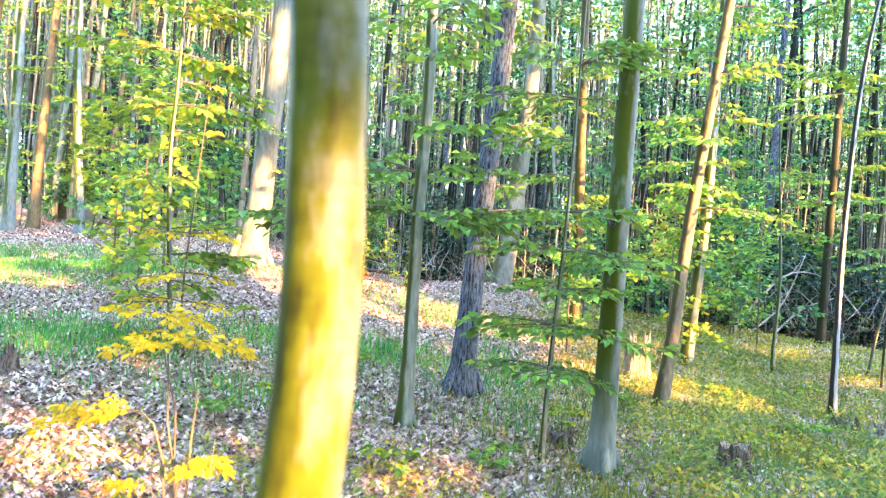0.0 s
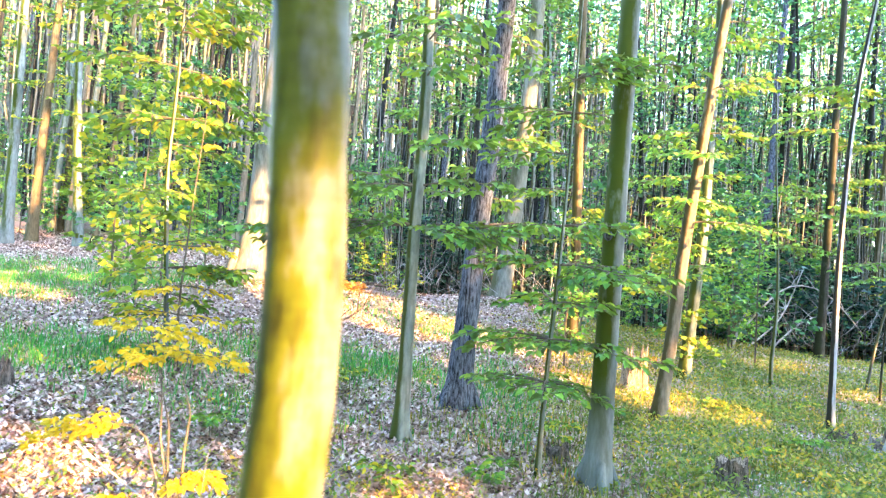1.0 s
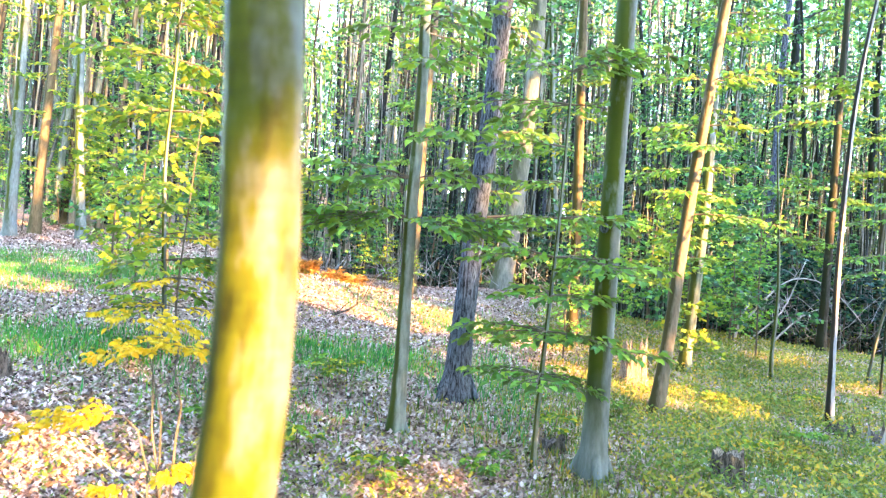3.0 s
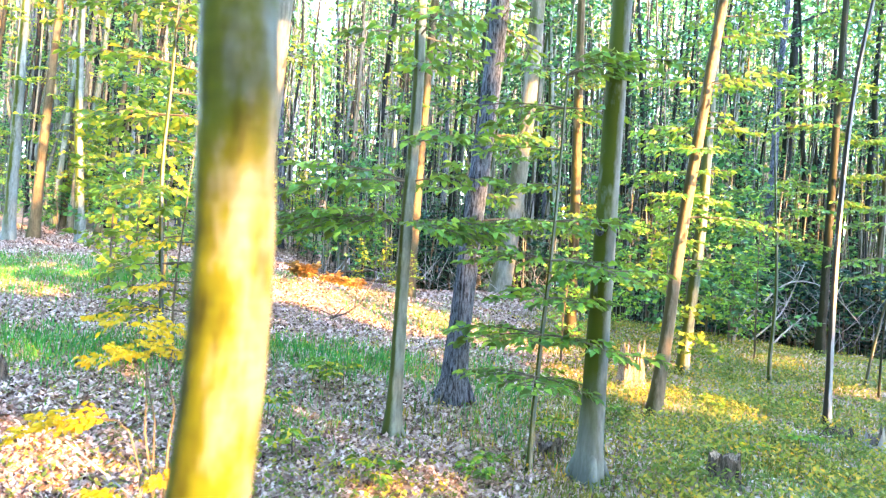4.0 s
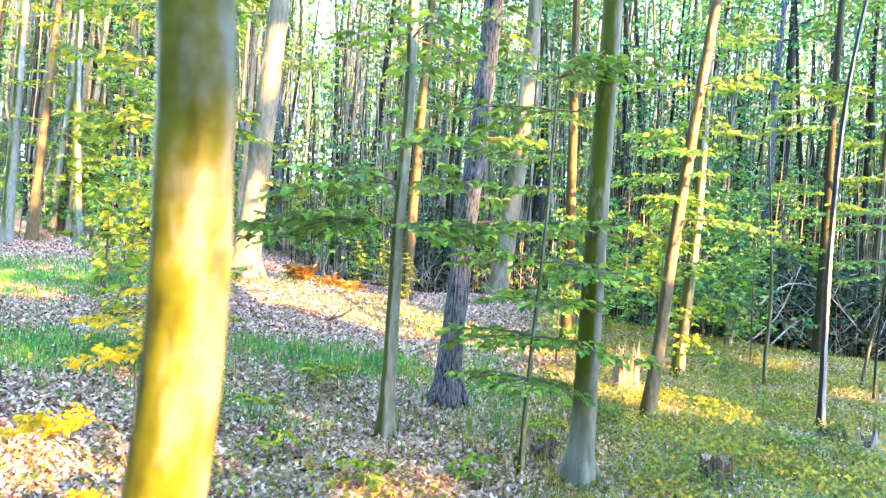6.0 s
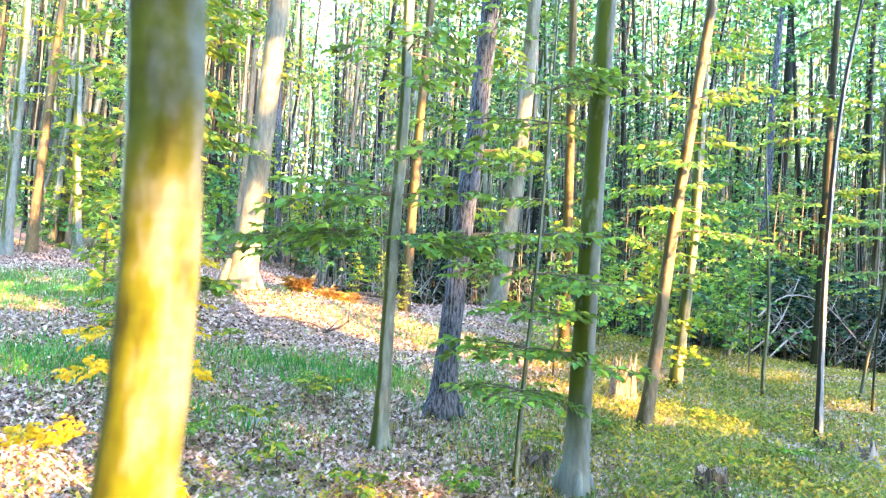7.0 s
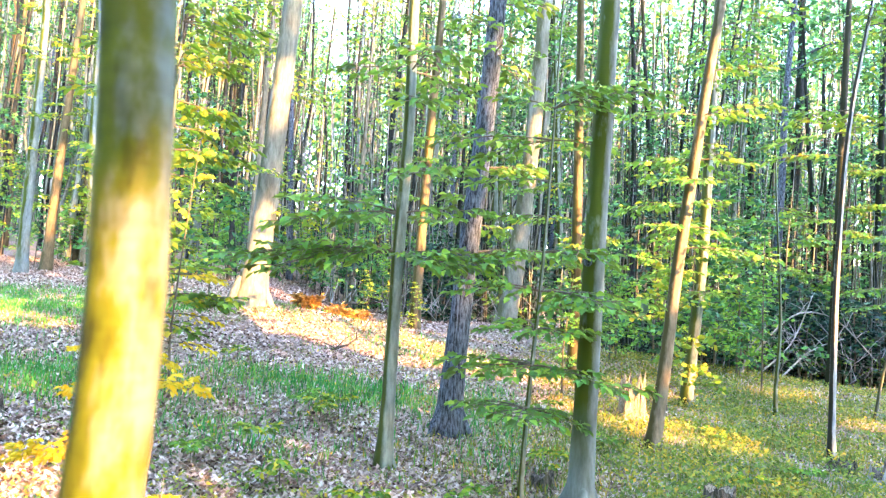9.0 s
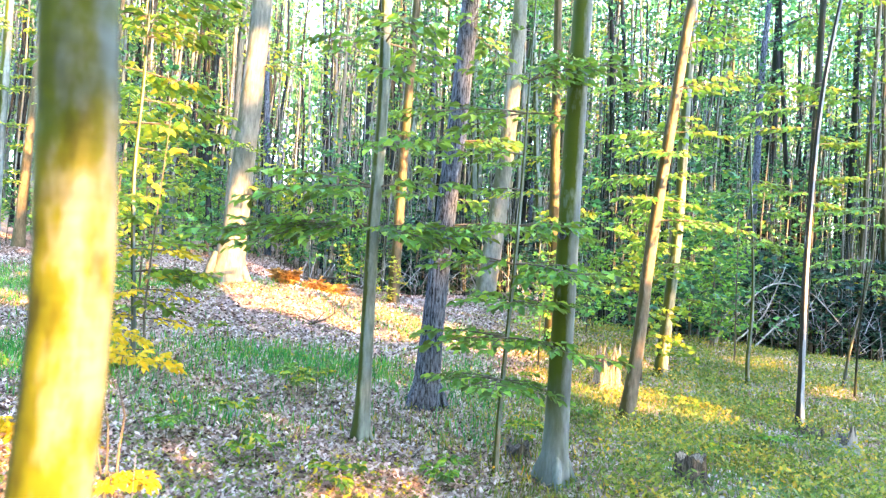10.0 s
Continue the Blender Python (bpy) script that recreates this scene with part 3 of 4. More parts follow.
tree("beech_tree", "pale beech stem behind a leaning one", [(3.338, 9.6, 0.17), (3.409, 9.6, 1.001), (3.494, 9.6, 2.257), (3.523, 9.6, 3.833), (3.558, 9.6, 5.023)],
     0.083, 13.0, M_GREY, 1.3, 0.2, sprays=[(1.2, 0, 0.6), (1.6, 200, 0.5)], wild=(1.0, 5.5, 9))
tree("birch_sapling", "thin pale stem on a brown hummock", [(4.133, 7.4, -0.05), (4.127, 7.4, 1.453), (4.16, 7.4, 2.663), (4.24, 7.4, 3.703), (4.387, 7.4, 4.631)],
     0.036, 8.0, M_BIRCH, 1.6, 0.2, wild=(2.8, 5, 6))
tree("beech_tree", "stem at the crest, shade put into its dark bark, partly sunlit", [(7.9, 14.5, -0.14), (7.933, 14.5, 1.042), (7.958, 14.5, 2.58), (7.999, 14.5, 5.201), (8.053, 14.5, 7.603)],
     0.092, 16.0, M_DIM, 1.3, 0.3, sprays=[(3.4, 180, 0.9), (4.4, 0, 1.0)], wild=(2.5, 8, 9), leaf=0.11)
tree("old_beech", "stout beech with flared sunlit foot on the crest", [(1.302, 16.0, 0.43), (1.472, 16.0, 2.088), (1.701, 16.0, 5.114), (1.8, 16.0, 7.759)],
     0.22, 18.0, M_OLD, 1.25, 0.5, sprays=[(3.2, 250, 1.1), (4.4, 300, 1.2)], wild=(2.5, 8, 12), leaf=0.11, seg=20)
tree("old_beech", "stout beech with bright sunlit foot on a mound", [(-3.03, 10.6, 0.9), (-2.93, 10.6, 1.857), (-2.82, 10.6, 3.595), (-2.72, 10.6, 5.342)],
     0.185, 17.0, M_OLD, 1.6, 0.4, sprays=[(1.9, 280, 0.7), (1.6, 340, 0.7)], wild=(3.2, 5.5, 4), leaf_mat=M_LIME, roots=3, seg=24)
tree("beech_tree", "sunlit beech at the edge of the hollow", [(-0.682, 14.5, 0.7), (-0.665, 14.5, 2.257), (-0.62, 14.5, 4.632), (-0.539, 14.5, 7.027)],
     0.115, 16.0, M_SUN_TINT, 1.3, 0.3, wild=(1.8, 8, 18), leaf=0.11)
tree("beech_tree", "yellow-lit slim beech among saplings", [(1.948, 10.5, 0.15), (1.927, 10.5, 1.777), (1.857, 10.5, 3.92), (1.804, 10.5, 5.648)],
     0.085, 13.0, M_SUN_TINT, 1.3, 0.3, sprays=[(1.0, 270, 0.6), (1.6, 200, 0.6), (2.2, 340, 0.6), (2.9, 180, 0.6)], leaf_mat=M_LIME, wild=(0.8, 5, 13), leaf=0.095)
tree("beech_tree", "dark forked stem in the hollow", [(11.318, 24.0, -2.5), (11.526, 24.0, 3.77), (11.638, 24.0, 7.521), (11.662, 24.0, 11.492)],
     0.25, 19.0, M_FAR, 1.2, 0.3, wild=(4, 11, 12), leaf=0.14)
for k, (pts, r, mat) in enumerate([([(-11.9, 19.0, 1.25), (-11.899, 19.0, 4.873), (-11.895, 19.0, 7.993)], 0.15, M_BEECH),
                                   ([(-11.99, 20.3, 1.3), (-11.867, 20.3, 4.828), (-11.688, 20.3, 8.506)], 0.15, M_SUN_TINT),
                                   ([(-13.227, 24.0, 1.5), (-13.077, 24.0, 3.929), (-12.987, 24.0, 7.864)], 0.1, M_SUN_TINT),
                                   ([(-10.4, 19.9, 1.2), (-10.7, 19.9, 4.819), (-10.85, 19.9, 8.403)], 0.13, M_BEECH),
                                   ([(-10.2, 20.3, 1.2), (-9.9, 20.3, 3.2), (-9.6, 20.3, 6.5)], 0.09, M_SUN_TINT)]):
    tree("beech_tree", "tall beech on the bank, touched by evening sun", pts, r, 16.0, mat, 1.4, 0.4, leaf_mat=M_LIME, wild=(1.5, 8, 11), leaf=0.13)


def knot(owner, x, y, z, radius):
    """A bark-ringed branch scar."""
    w = Wood()
    for a, b in ((radius, 0.0), (radius * 0.55, 0.3)):
        w.tube([(x + math.cos(t) * a, y - b * radius, z + math.sin(t) * a * 1.2) for t in np.linspace(0, 6.2832, 15)], [radius * 0.42] * 15, 6, 0, False)
    tagged(part("knot", w.mesh("knot", M_OAK), owner, "dark ringed branch scar"), kind="stuff")


for t in [o for o in bpy.data.objects if o.name == "beech_tree"]:
    knot(t, -0.04, -0.075, 1.74, 0.022)
    knot(t, 0.05, -0.06, 2.9, 0.018)

# ---- saplings and bushes ----
tree("beech_sapling", "dark thin sapling with green leafy sprays", [(0.659, 4.9, 0.06), (0.666, 4.9, 0.465), (0.691, 4.9, 1.02), (0.733, 4.9, 1.818), (0.752, 4.9, 2.621)], 0.02, 3.6, M_GREY, 1.5, 0.1,
     sprays=[(0.55, 20, 0.35), (0.62, 200, 0.4), (0.72, 320, 0.45), (0.88, 170, 0.6), (0.95, 250, 0.5), (1.0, 10, 0.45), (1.15, 190, 0.4), (1.3, 330, 0.45), (1.5, 20, 0.45), (1.68, 170, 0.5), (1.85, 350, 0.5), (2.1, 150, 0.45), (2.5, 20, 0.5), (2.9, 200, 0.5)], wild=(0.5, 3.0, 18), leaf=0.075, crown=False)
tree("beech_sapling", "slim sapling with yellowing leaves", [(-2.56, 6.4, 0.45), (-2.58, 6.4, 0.856), (-2.629, 6.4, 1.527), (-2.664, 6.4, 2.201), (-2.636, 6.4, 2.883), (-2.626, 6.4, 3.461)], 0.024, 4.6, M_BEECH, 1.4, 0.1,
     sprays=[(0.35, 200, 0.5), (0.5, 330, 0.5), (0.62, 180, 0.55), (0.75, 10, 0.6), (0.9, 250, 0.6), (1.05, 160, 0.6), (1.1, 0, 0.6), (1.3, 300, 0.55), (1.6, 180, 0.6), (1.9, 20, 0.6), (2.3, 150, 0.7), (2.6, 200, 0.9), (2.9, 340, 0.8), (3.2, 180, 0.9), (3.5, 10, 0.8)], leaf_mat=M_LIME, crown=False, leaf=0.1, wild=(0.3, 3.8, 20))
tree("thin_sapling", "bent pale sapling with a green leafy top", [(4.675, 9.85, 0.02), (4.661, 9.85, 0.423), (4.687, 9.85, 0.824), (4.697, 9.85, 1.385), (4.662, 9.85, 2.025)], 0.03, 3.4, M_GREY, 1.3, 0.1,
     sprays=[(1.7, 180, 0.8), (1.8, 0, 0.9), (2.0, 250, 0.8), (2.1, 150, 0.9), (2.3, 330, 0.9), (2.6, 200, 0.8), (2.9, 20, 0.7)], crown=False)
# Added sapling: leaf colour stands in for sun on the taller one's sprays.
tree("beech_sapling", "added small sapling, yellow leaves standing in for sunlit sprays", [(-2.32, 6.1, 0.45), (-2.36, 6.1, 0.9), (-2.33, 6.1, 1.5)], 0.012, 1.35, M_TWIG, 1.3, 0.1,
     sprays=[(0.3, 200, 0.35), (0.42, 350, 0.4), (0.55, 170, 0.45), (0.66, 20, 0.4), (0.75, 240, 0.4), (0.86, 150, 0.4), (0.95, 0, 0.4), (1.05, 200, 0.35), (1.15, 30, 0.3)], leaf_mat=M_GOLD, crown=False, leaf=0.07)
tree("thin_sapling", "slim grey sapling near the crest with few leaves", [(6.29, 10.28, 0.0), (6.4, 10.28, 0.7), (6.58, 10.28, 1.5), (6.7, 10.28, 2.4)], 0.022, 3.8, M_POLE, 1.3, 0.1, crown=False, wild=(1.4, 3.4, 6), leaf=0.085)
tree("thin_sapling", "slim dark sapling near the crest with few leaves", [(6.0, 9.5, 0.0), (6.02, 9.5, 0.9), (6.1, 9.5, 1.9)], 0.016, 3.2, M_DIM, 1.3, 0.1, crown=False, wild=(1.5, 3.0, 5), leaf=0.085)


def golden_bush():
    """A low bush with golden leaves on arching twigs."""
    base = Vector((-1.2, 3.05, gz(-1.2, 3.05)))
    thing = tagged(new("golden_bush"), "low bush with golden-yellow leaves on arching twigs", "bush")
    thing.location = base
    # each stem's bends, and its leafy twigs: turn, length and droop
    for bends, twigs in [([(-0.02, 0, -0.05), (-0.03, 0, 0.25), (-0.08, 0, 0.5), (-0.085, 0, 0.65), (-0.098, 0, 0.84)], [(185, 0.26, 0.3), (15, 0.2, 0.1), (250, 0.16, 0.1)]),
                         ([(0.03, -0.05, -0.05), (0.045, -0.05, 0.47), (0.06, -0.05, 0.62), (0.02, -0.05, 0.76), (0.03, -0.04, 0.87)], [(10, 0.24, 0.35), (150, 0.16, 0.1)]),
                         ([(-0.04, -0.05, -0.05), (-0.06, -0.07, 0.35), (-0.1, -0.1, 0.52), (-0.16, -0.1, 0.57)], [(182, 0.36, 0.1), (190, 0.42, 0.35), (172, 0.26, 0.4)]),
                         ([(0.0, -0.08, -0.05), (0.02, -0.12, 0.25), (0.05, -0.15, 0.4)], [(350, 0.2, 0.3), (300, 0.16, 0.2), (20, 0.18, 0.4)]),
                         ([(-0.06, 0.1, -0.05), (-0.12, 0.2, 0.5), (-0.25, 0.32, 0.8), (-0.3, 0.35, 0.93)], [(185, 0.24, 0.1), (10, 0.26, 0.3), (330, 0.2, 0.2)]),
                         ([(-0.03, -0.1, -0.05), (-0.05, -0.15, 0.2), (-0.07, -0.18, 0.3)], [(200, 0.14, 0.2)])]:
        w, fol = Wood(), Leaves()
        w.tube([Vector(q) for q in bends], spaced_radii(0.0055, 0.0025, len(bends)), 6)
        for turn, reach, droop in twigs:
            a = radians(turn)
            spray(w, fol, Vector(bends[-1]), (math.cos(a), math.sin(a), 0.12), reach, 0.04, droop, 10, 0.0025, 1.05, 0.45)
        bough = part("stem", w.mesh("stem", M_TWIG), thing)
        part("leaves", fol.mesh("leaves", M_GOLD), bough)


def spaced_radii(first, last, count):
    return [first + (last - first) * k / (count - 1) for k in range(count)]


golden_bush()


def seedling(x, y, mat, label):
    """A knee-high seedling with a few leafy twigs."""
    thing = tagged(new("seedling"), label, "seedling", "seedlings on the floor")
    thing.location = (x, y, gz(x, y))
    high = rnd(0.12, 0.24)
    stalk = part("stem", Wood().tube([(0, 0, -0.03), (rnd(-0.02, 0.02), 0, high * 0.6), (0, 0, high)], [0.005, 0.004, 0.002], 5).mesh("stem", M_TWIG), thing)
    for k in range(4):
        w, fol = Wood(), Leaves()
        a = k * 1.6 + rnd(-0.4, 0.4)
        spray(w, fol, (0, 0, high * rnd(0.5, 1.0)), (math.cos(a), math.sin(a), 0.35), rnd(0.12, 0.2), 0.05, 0.3, 5, 0.002, 1.0, 0.2)
        part("leaves", fol.mesh("leaves", mat), stalk)


for n, (x, y) in enumerate([(-1.15, 6.35), (-1.0, 6.15), (-0.85, 6.3), (-1.55, 4.6), (-0.9, 4.4), (-1.2, 4.9), (0.3, 4.5), (-0.35, 4.2), (-2.6, 5.8), (1.6, 6.6), (0.95, 5.7), (3.0, 7.6), (3.4, 6.4), (2.7, 6.0), (-2.3, 7.9), (1.2, 7.6), (4.4, 8.4)]):
    seedling(x, y, M_LIME if n % 3 else M_LEAF, "yellow-green seedling rising from the litter" if n % 3 else "green seedling rising from the litter")


def sapling_kind(label, mat, high, count, leaf):
    """One bushy sapling of the undergrowth, to be repeated."""
    thing = tagged(new("undergrowth_sapling"), label, "sapling", "undergrowth saplings")
    w = Wood().tube([(0, 0, -0.2), (0.03, 0, high * 0.4), (rnd(-0.1, 0.1), rnd(-0.1, 0.1), high)], [0.02, 0.014, 0.004], 6)
    fol = Leaves()
    for k in range(count):
        z = high * (0.12 + 0.85 * (k + rnd(0, 1)) / count)
        a = rnd(0, 6.28)
        spray(w, fol, (0.02, 0, z), (math.cos(a), math.sin(a), 0.3), rnd(0.35, 0.6) * (1.1 - 0.5 * z / high) * max(1.0, high * 0.5), leaf, 0.2, 6, 0.005, 0.8, 0.5)
    tagged(part("stem", w.mesh("stem", M_TWIG), thing), kind="stuff")
    part("leaves", fol.mesh("leaves", mat, fine=False, width=0.7), thing)
    return thing


def forest_kind(label, high, radius, mat, leaf_mat, low, clumps):
    """One slender forest tree with foliage along its upper stem, to be repeated."""
    thing = tagged(new("forest_tree"), label, "tree", "background trees")
    line = [Vector((0, 0, -0.4))]
    drift = Vector((rnd(-0.05, 0.05), rnd(-0.05, 0.05), 1))
    for k in range(12):
        drift += Vector((rnd(-0.03, 0.03), rnd(-0.03, 0.03), 0))
        line.append(line[-1] + drift.normalized() * high / 11)
    stem = Wood().tube(line, [radius * (1.25 if k == 0 else 1 - 0.8 * k / 12) for k in range(13)], 8, 0.06)
    fol = Leaves()
    limb = Wood()
    for k in range(clumps + 5):
        z = high * (low + (0.97 - low) * (k + rnd(0, 1)) / clumps) if k < clumps else high * rnd(0.12, low)
        p = min(line, key=lambda q: abs(q.z - z))
        a = rnd(0, 6.28)
        spray(limb, fol, p, (math.cos(a), math.sin(a), rnd(0.1, 0.6)), rnd(1.0, 2.3), 0.14, 0.12, 7, 0.014, 0.6, 0.8)
    part("trunk", stem.mesh("trunk", mat), thing)
    tagged(part("limb", limb.mesh("limb", mat), thing), kind="stuff")
    part("foliage", fol.mesh("foliage", leaf_mat, fine=False, width=0.6), thing)
    return thing


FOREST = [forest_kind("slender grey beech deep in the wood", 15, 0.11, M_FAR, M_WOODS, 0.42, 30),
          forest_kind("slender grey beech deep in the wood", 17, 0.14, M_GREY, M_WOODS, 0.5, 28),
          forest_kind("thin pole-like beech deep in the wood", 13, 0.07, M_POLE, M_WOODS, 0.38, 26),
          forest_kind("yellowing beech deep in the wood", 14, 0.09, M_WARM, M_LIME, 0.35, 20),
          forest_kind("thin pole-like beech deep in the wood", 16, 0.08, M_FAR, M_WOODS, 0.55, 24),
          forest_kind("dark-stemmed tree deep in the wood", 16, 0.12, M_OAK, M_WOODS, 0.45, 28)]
used = [False] * len(FOREST)


def stand(kinds, seen, x, y, size, turn):
    k = int(rng.integers(len(kinds)))
    m = pose(x, y, gz(x, y), rnd(-2.5, 2.5), rnd(-2.5, 3.5), turn)
    if not seen[k]:
        seen[k] = True
        kinds[k].matrix_basis = m
        kinds[k].scale = (size, size, size)
        return
    ob = copy_thing(kinds[k], m)
    ob.scale = (size, size, size)


spots = []
while len(spots) < 295:
    y = 18 + 52 * rnd(0, 1) ** 1.25
    x = rnd(-1, 1) * (0.68 * y + 2)
    if x < -6 and y < 21 or abs(x / y + 0.195) < 0.034 and rnd(0, 1) < 0.95:
        continue
    if all((x - a) ** 2 + (y - b) ** 2 > 1.1 for a, b in spots):
        spots.append((x, y))
for x, y in spots:
    stand(FOREST, used, x, y, rnd(0.8, 1.2), rnd(0, 360))

SHADY = [sapling_kind("sapling in the hollow, leaves coloured dark for shade", M_SHADE_TONE, 2.4, 14, 0.12), sapling_kind("tall sapling in the hollow, leaves coloured dark for shade", M_SHADE_TONE, 3.6, 18, 0.12)]
shady_used = [False, False]
UNDER = [sapling_kind("green leafy beech sapling in the undergrowth", M_FRESH, 2.2, 24, 0.075),
         sapling_kind("low green leafy sapling in the undergrowth", M_WOODS, 1.5, 12, 0.11),
         sapling_kind("tall yellow-green sapling in the undergrowth", M_LIME, 3.4, 18, 0.12),
         sapling_kind("tall green sapling in the undergrowth", M_WOODS, 4.2, 20, 0.13)]
under_used = [False] * len(UNDER)
spare = [True] * len(UNDER)
for k in range(190):
    y = 17 + 26 * rnd(0, 1) ** 1.3
    x = rnd(-1, 1) * (0.66 * y + 1)
    if x < -2 and y < 21:
        y += 5
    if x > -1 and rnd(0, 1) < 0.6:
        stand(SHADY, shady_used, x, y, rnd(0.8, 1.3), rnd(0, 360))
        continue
    stand(UNDER if x < -2 else UNDER[:2] + UNDER[3:], under_used if x < -2 else spare, x, y, rnd(0.8, 1.3), rnd(0, 360))
# Extra dark-leaved saplings, added to fill the hollow with painted shade.
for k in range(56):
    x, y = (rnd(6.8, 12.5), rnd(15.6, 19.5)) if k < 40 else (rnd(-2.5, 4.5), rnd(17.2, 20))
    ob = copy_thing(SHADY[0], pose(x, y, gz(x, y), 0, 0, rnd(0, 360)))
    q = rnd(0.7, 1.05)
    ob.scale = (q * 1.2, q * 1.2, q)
for x, y, kind, size in [(5.6, 13.4, 0, 0.9), (6.1, 14.2, 1, 1.0), (5.2, 15.0, 3, 0.8), (-4.0, 9.0, 2, 0.95), (-4.6, 9.6, 2, 0.85), (-4.4, 10.8, 2, 1.05), (-5.0, 12.5, 2, 1.1), (-6.6, 14.5, 3, 1.0), (-5.4, 11.4, 0, 0.9),
                         (3.0, 12.8, 0, 0.8), (2.4, 13.5, 3, 0.7), (4.2, 13.0, 2, 0.7), (2.9, 9.0, 2, 0.75), (1.5, 8.6, 0, 0.7), (5.2, 11.5, 3, 0.8), (3.9, 11.2, 3, 0.9),
                         (2.3, 11.6, 3, 0.8), (-2.2, 15.6, 3, 0.8), (-4.0, 11.6, 3, 0.9), (5.75, 13.9, 0, 1.4), (6.2, 14.6, 0, 1.5), (5.5, 14.4, 0, 1.2), (3.3, 13.6, 0, 1.1), (4.3, 14.6, 0, 1.2), (-1.2, 14.2, 2, 0.35), (-0.6, 13.6, 2, 0.3), (-1.7, 14.6, 2, 0.32)]:
    ob = copy_thing(UNDER[kind], pose(x, y, gz(x, y), 0, 0, rnd(0, 360)))
    ob.scale = (size, size, size)


def far_woods():
    """The closed wood behind, too far to tell its trees apart."""
    n = 92000
    a = rng.uniform(-0.72, 0.72, n)
    r = rng.uniform(72, 110, n)
    x, y = r * np.sin(a), r * np.cos(a)
    top = (21 + 10 * smooth(-0.1, 0.3, a)) * (1 - 0.62 * np.exp(-(((a + 0.192) / 0.024) ** 2))) * (1 - 0.35 * np.exp(-(((a + 0.42) / 0.03) ** 2))) + 9 * value_noise(a * 26 + 3, r * 0.03) + 5 * value_noise(a * 90, r * 0.1)
    z = ground_z(x, y) + top * rng.random(n) ** 0.8
    c = np.stack([x, y, z], 1)
    d = rng.normal(0, 1, (n, 3))
    ob = new("far_woods", leaf_mesh("far_woods", c, d, rng.normal(0, 1, (n, 3)), rng.uniform(0.35, 0.9, n), M_WOODS, 0.8, 0.1, False))
    tagged(ob, "distant closed wood of green foliage", "woods", kind="stuff")


far_woods()


def far_stems(count, material, label):
    """Thin stems of the wood beyond, past counting."""
    w = Wood()
    for k in range(count):
        y = 24 + 51 * rnd(0, 1)
        x = rnd(-1, 1) * (0.68 * y + 2)
        if abs(x / y + 0.195) < 0.03 and rnd(0, 1) < 0.8:
            continue
        z, q = gz(x, y), rnd(0.03, 0.11)
        lean, high = rnd(-0.6, 0.9), rnd(15, 24)
        pts = [Vector((x + lean * h + (rnd(-0.3, 0.3) if h else 0), y, z - 0.3 + high * h)) for h in (0, 0.14, 0.3, 0.48, 0.7, 1.0)]
        w.tube(pts, [q * f for f in (1.1, 0.95, 0.85, 0.75, 0.55, 0.25)], 5, 0, False)
        if k % 3 == 0:
            p = pts[2 + k % 2]
            w.tube([p, p + Vector((rnd(-0.6, 0.6), 0, rnd(1.2, 2.2))), p + Vector((rnd(-1.2, 1.2), 0, rnd(3.0, 5.0)))], [q * 0.5, q * 0.35, q * 0.12], 4, 0, False)
    tagged(new("far_stems", w.mesh("far_stems", material)), label, "woods", kind="stuff")


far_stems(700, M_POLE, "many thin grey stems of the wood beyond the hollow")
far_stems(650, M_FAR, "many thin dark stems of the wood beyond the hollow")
far_stems(90, M_SUN_TINT, "thin stems beyond the hollow, sunlight tinted into their bark")


def thicket(count, material, label):
    """A thicket of thin bare poles in and behind the hollow."""
    w = Wood()
    for k in range(count):
        y = 16.8 + 12 * rnd(0, 1) ** 1.2
        x = rnd(-0.32, 0.66) * y
        if x < -2.5 and y < 21:
            continue
        z, q = gz(x, y), rnd(0.012, 0.034)
        lean, high = rnd(-0.5, 0.5), rnd(2.5, 8)
        mid = Vector((x + lean * 0.4 + rnd(-0.12, 0.12), y, z + high * 0.5))
        w.tube([(x, y, z - 0.2), mid, (x + lean, y + rnd(-0.3, 0.3), z + high)], [q, q * 0.75, q * 0.25], 5, 0, False)
        if k % 2:
            w.tube([mid, mid + Vector((rnd(-0.5, 0.5), rnd(-0.3, 0.3), rnd(0.5, 1.2)))], [q * 0.5, q * 0.15], 4, 0, False)
    tagged(new("pole_thicket", w.mesh("pole_thicket", material)), label, "thicket", kind="stuff")


thicket(420, M_POLE, "thicket of thin pale bare poles in the hollow")
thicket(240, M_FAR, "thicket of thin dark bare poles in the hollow")

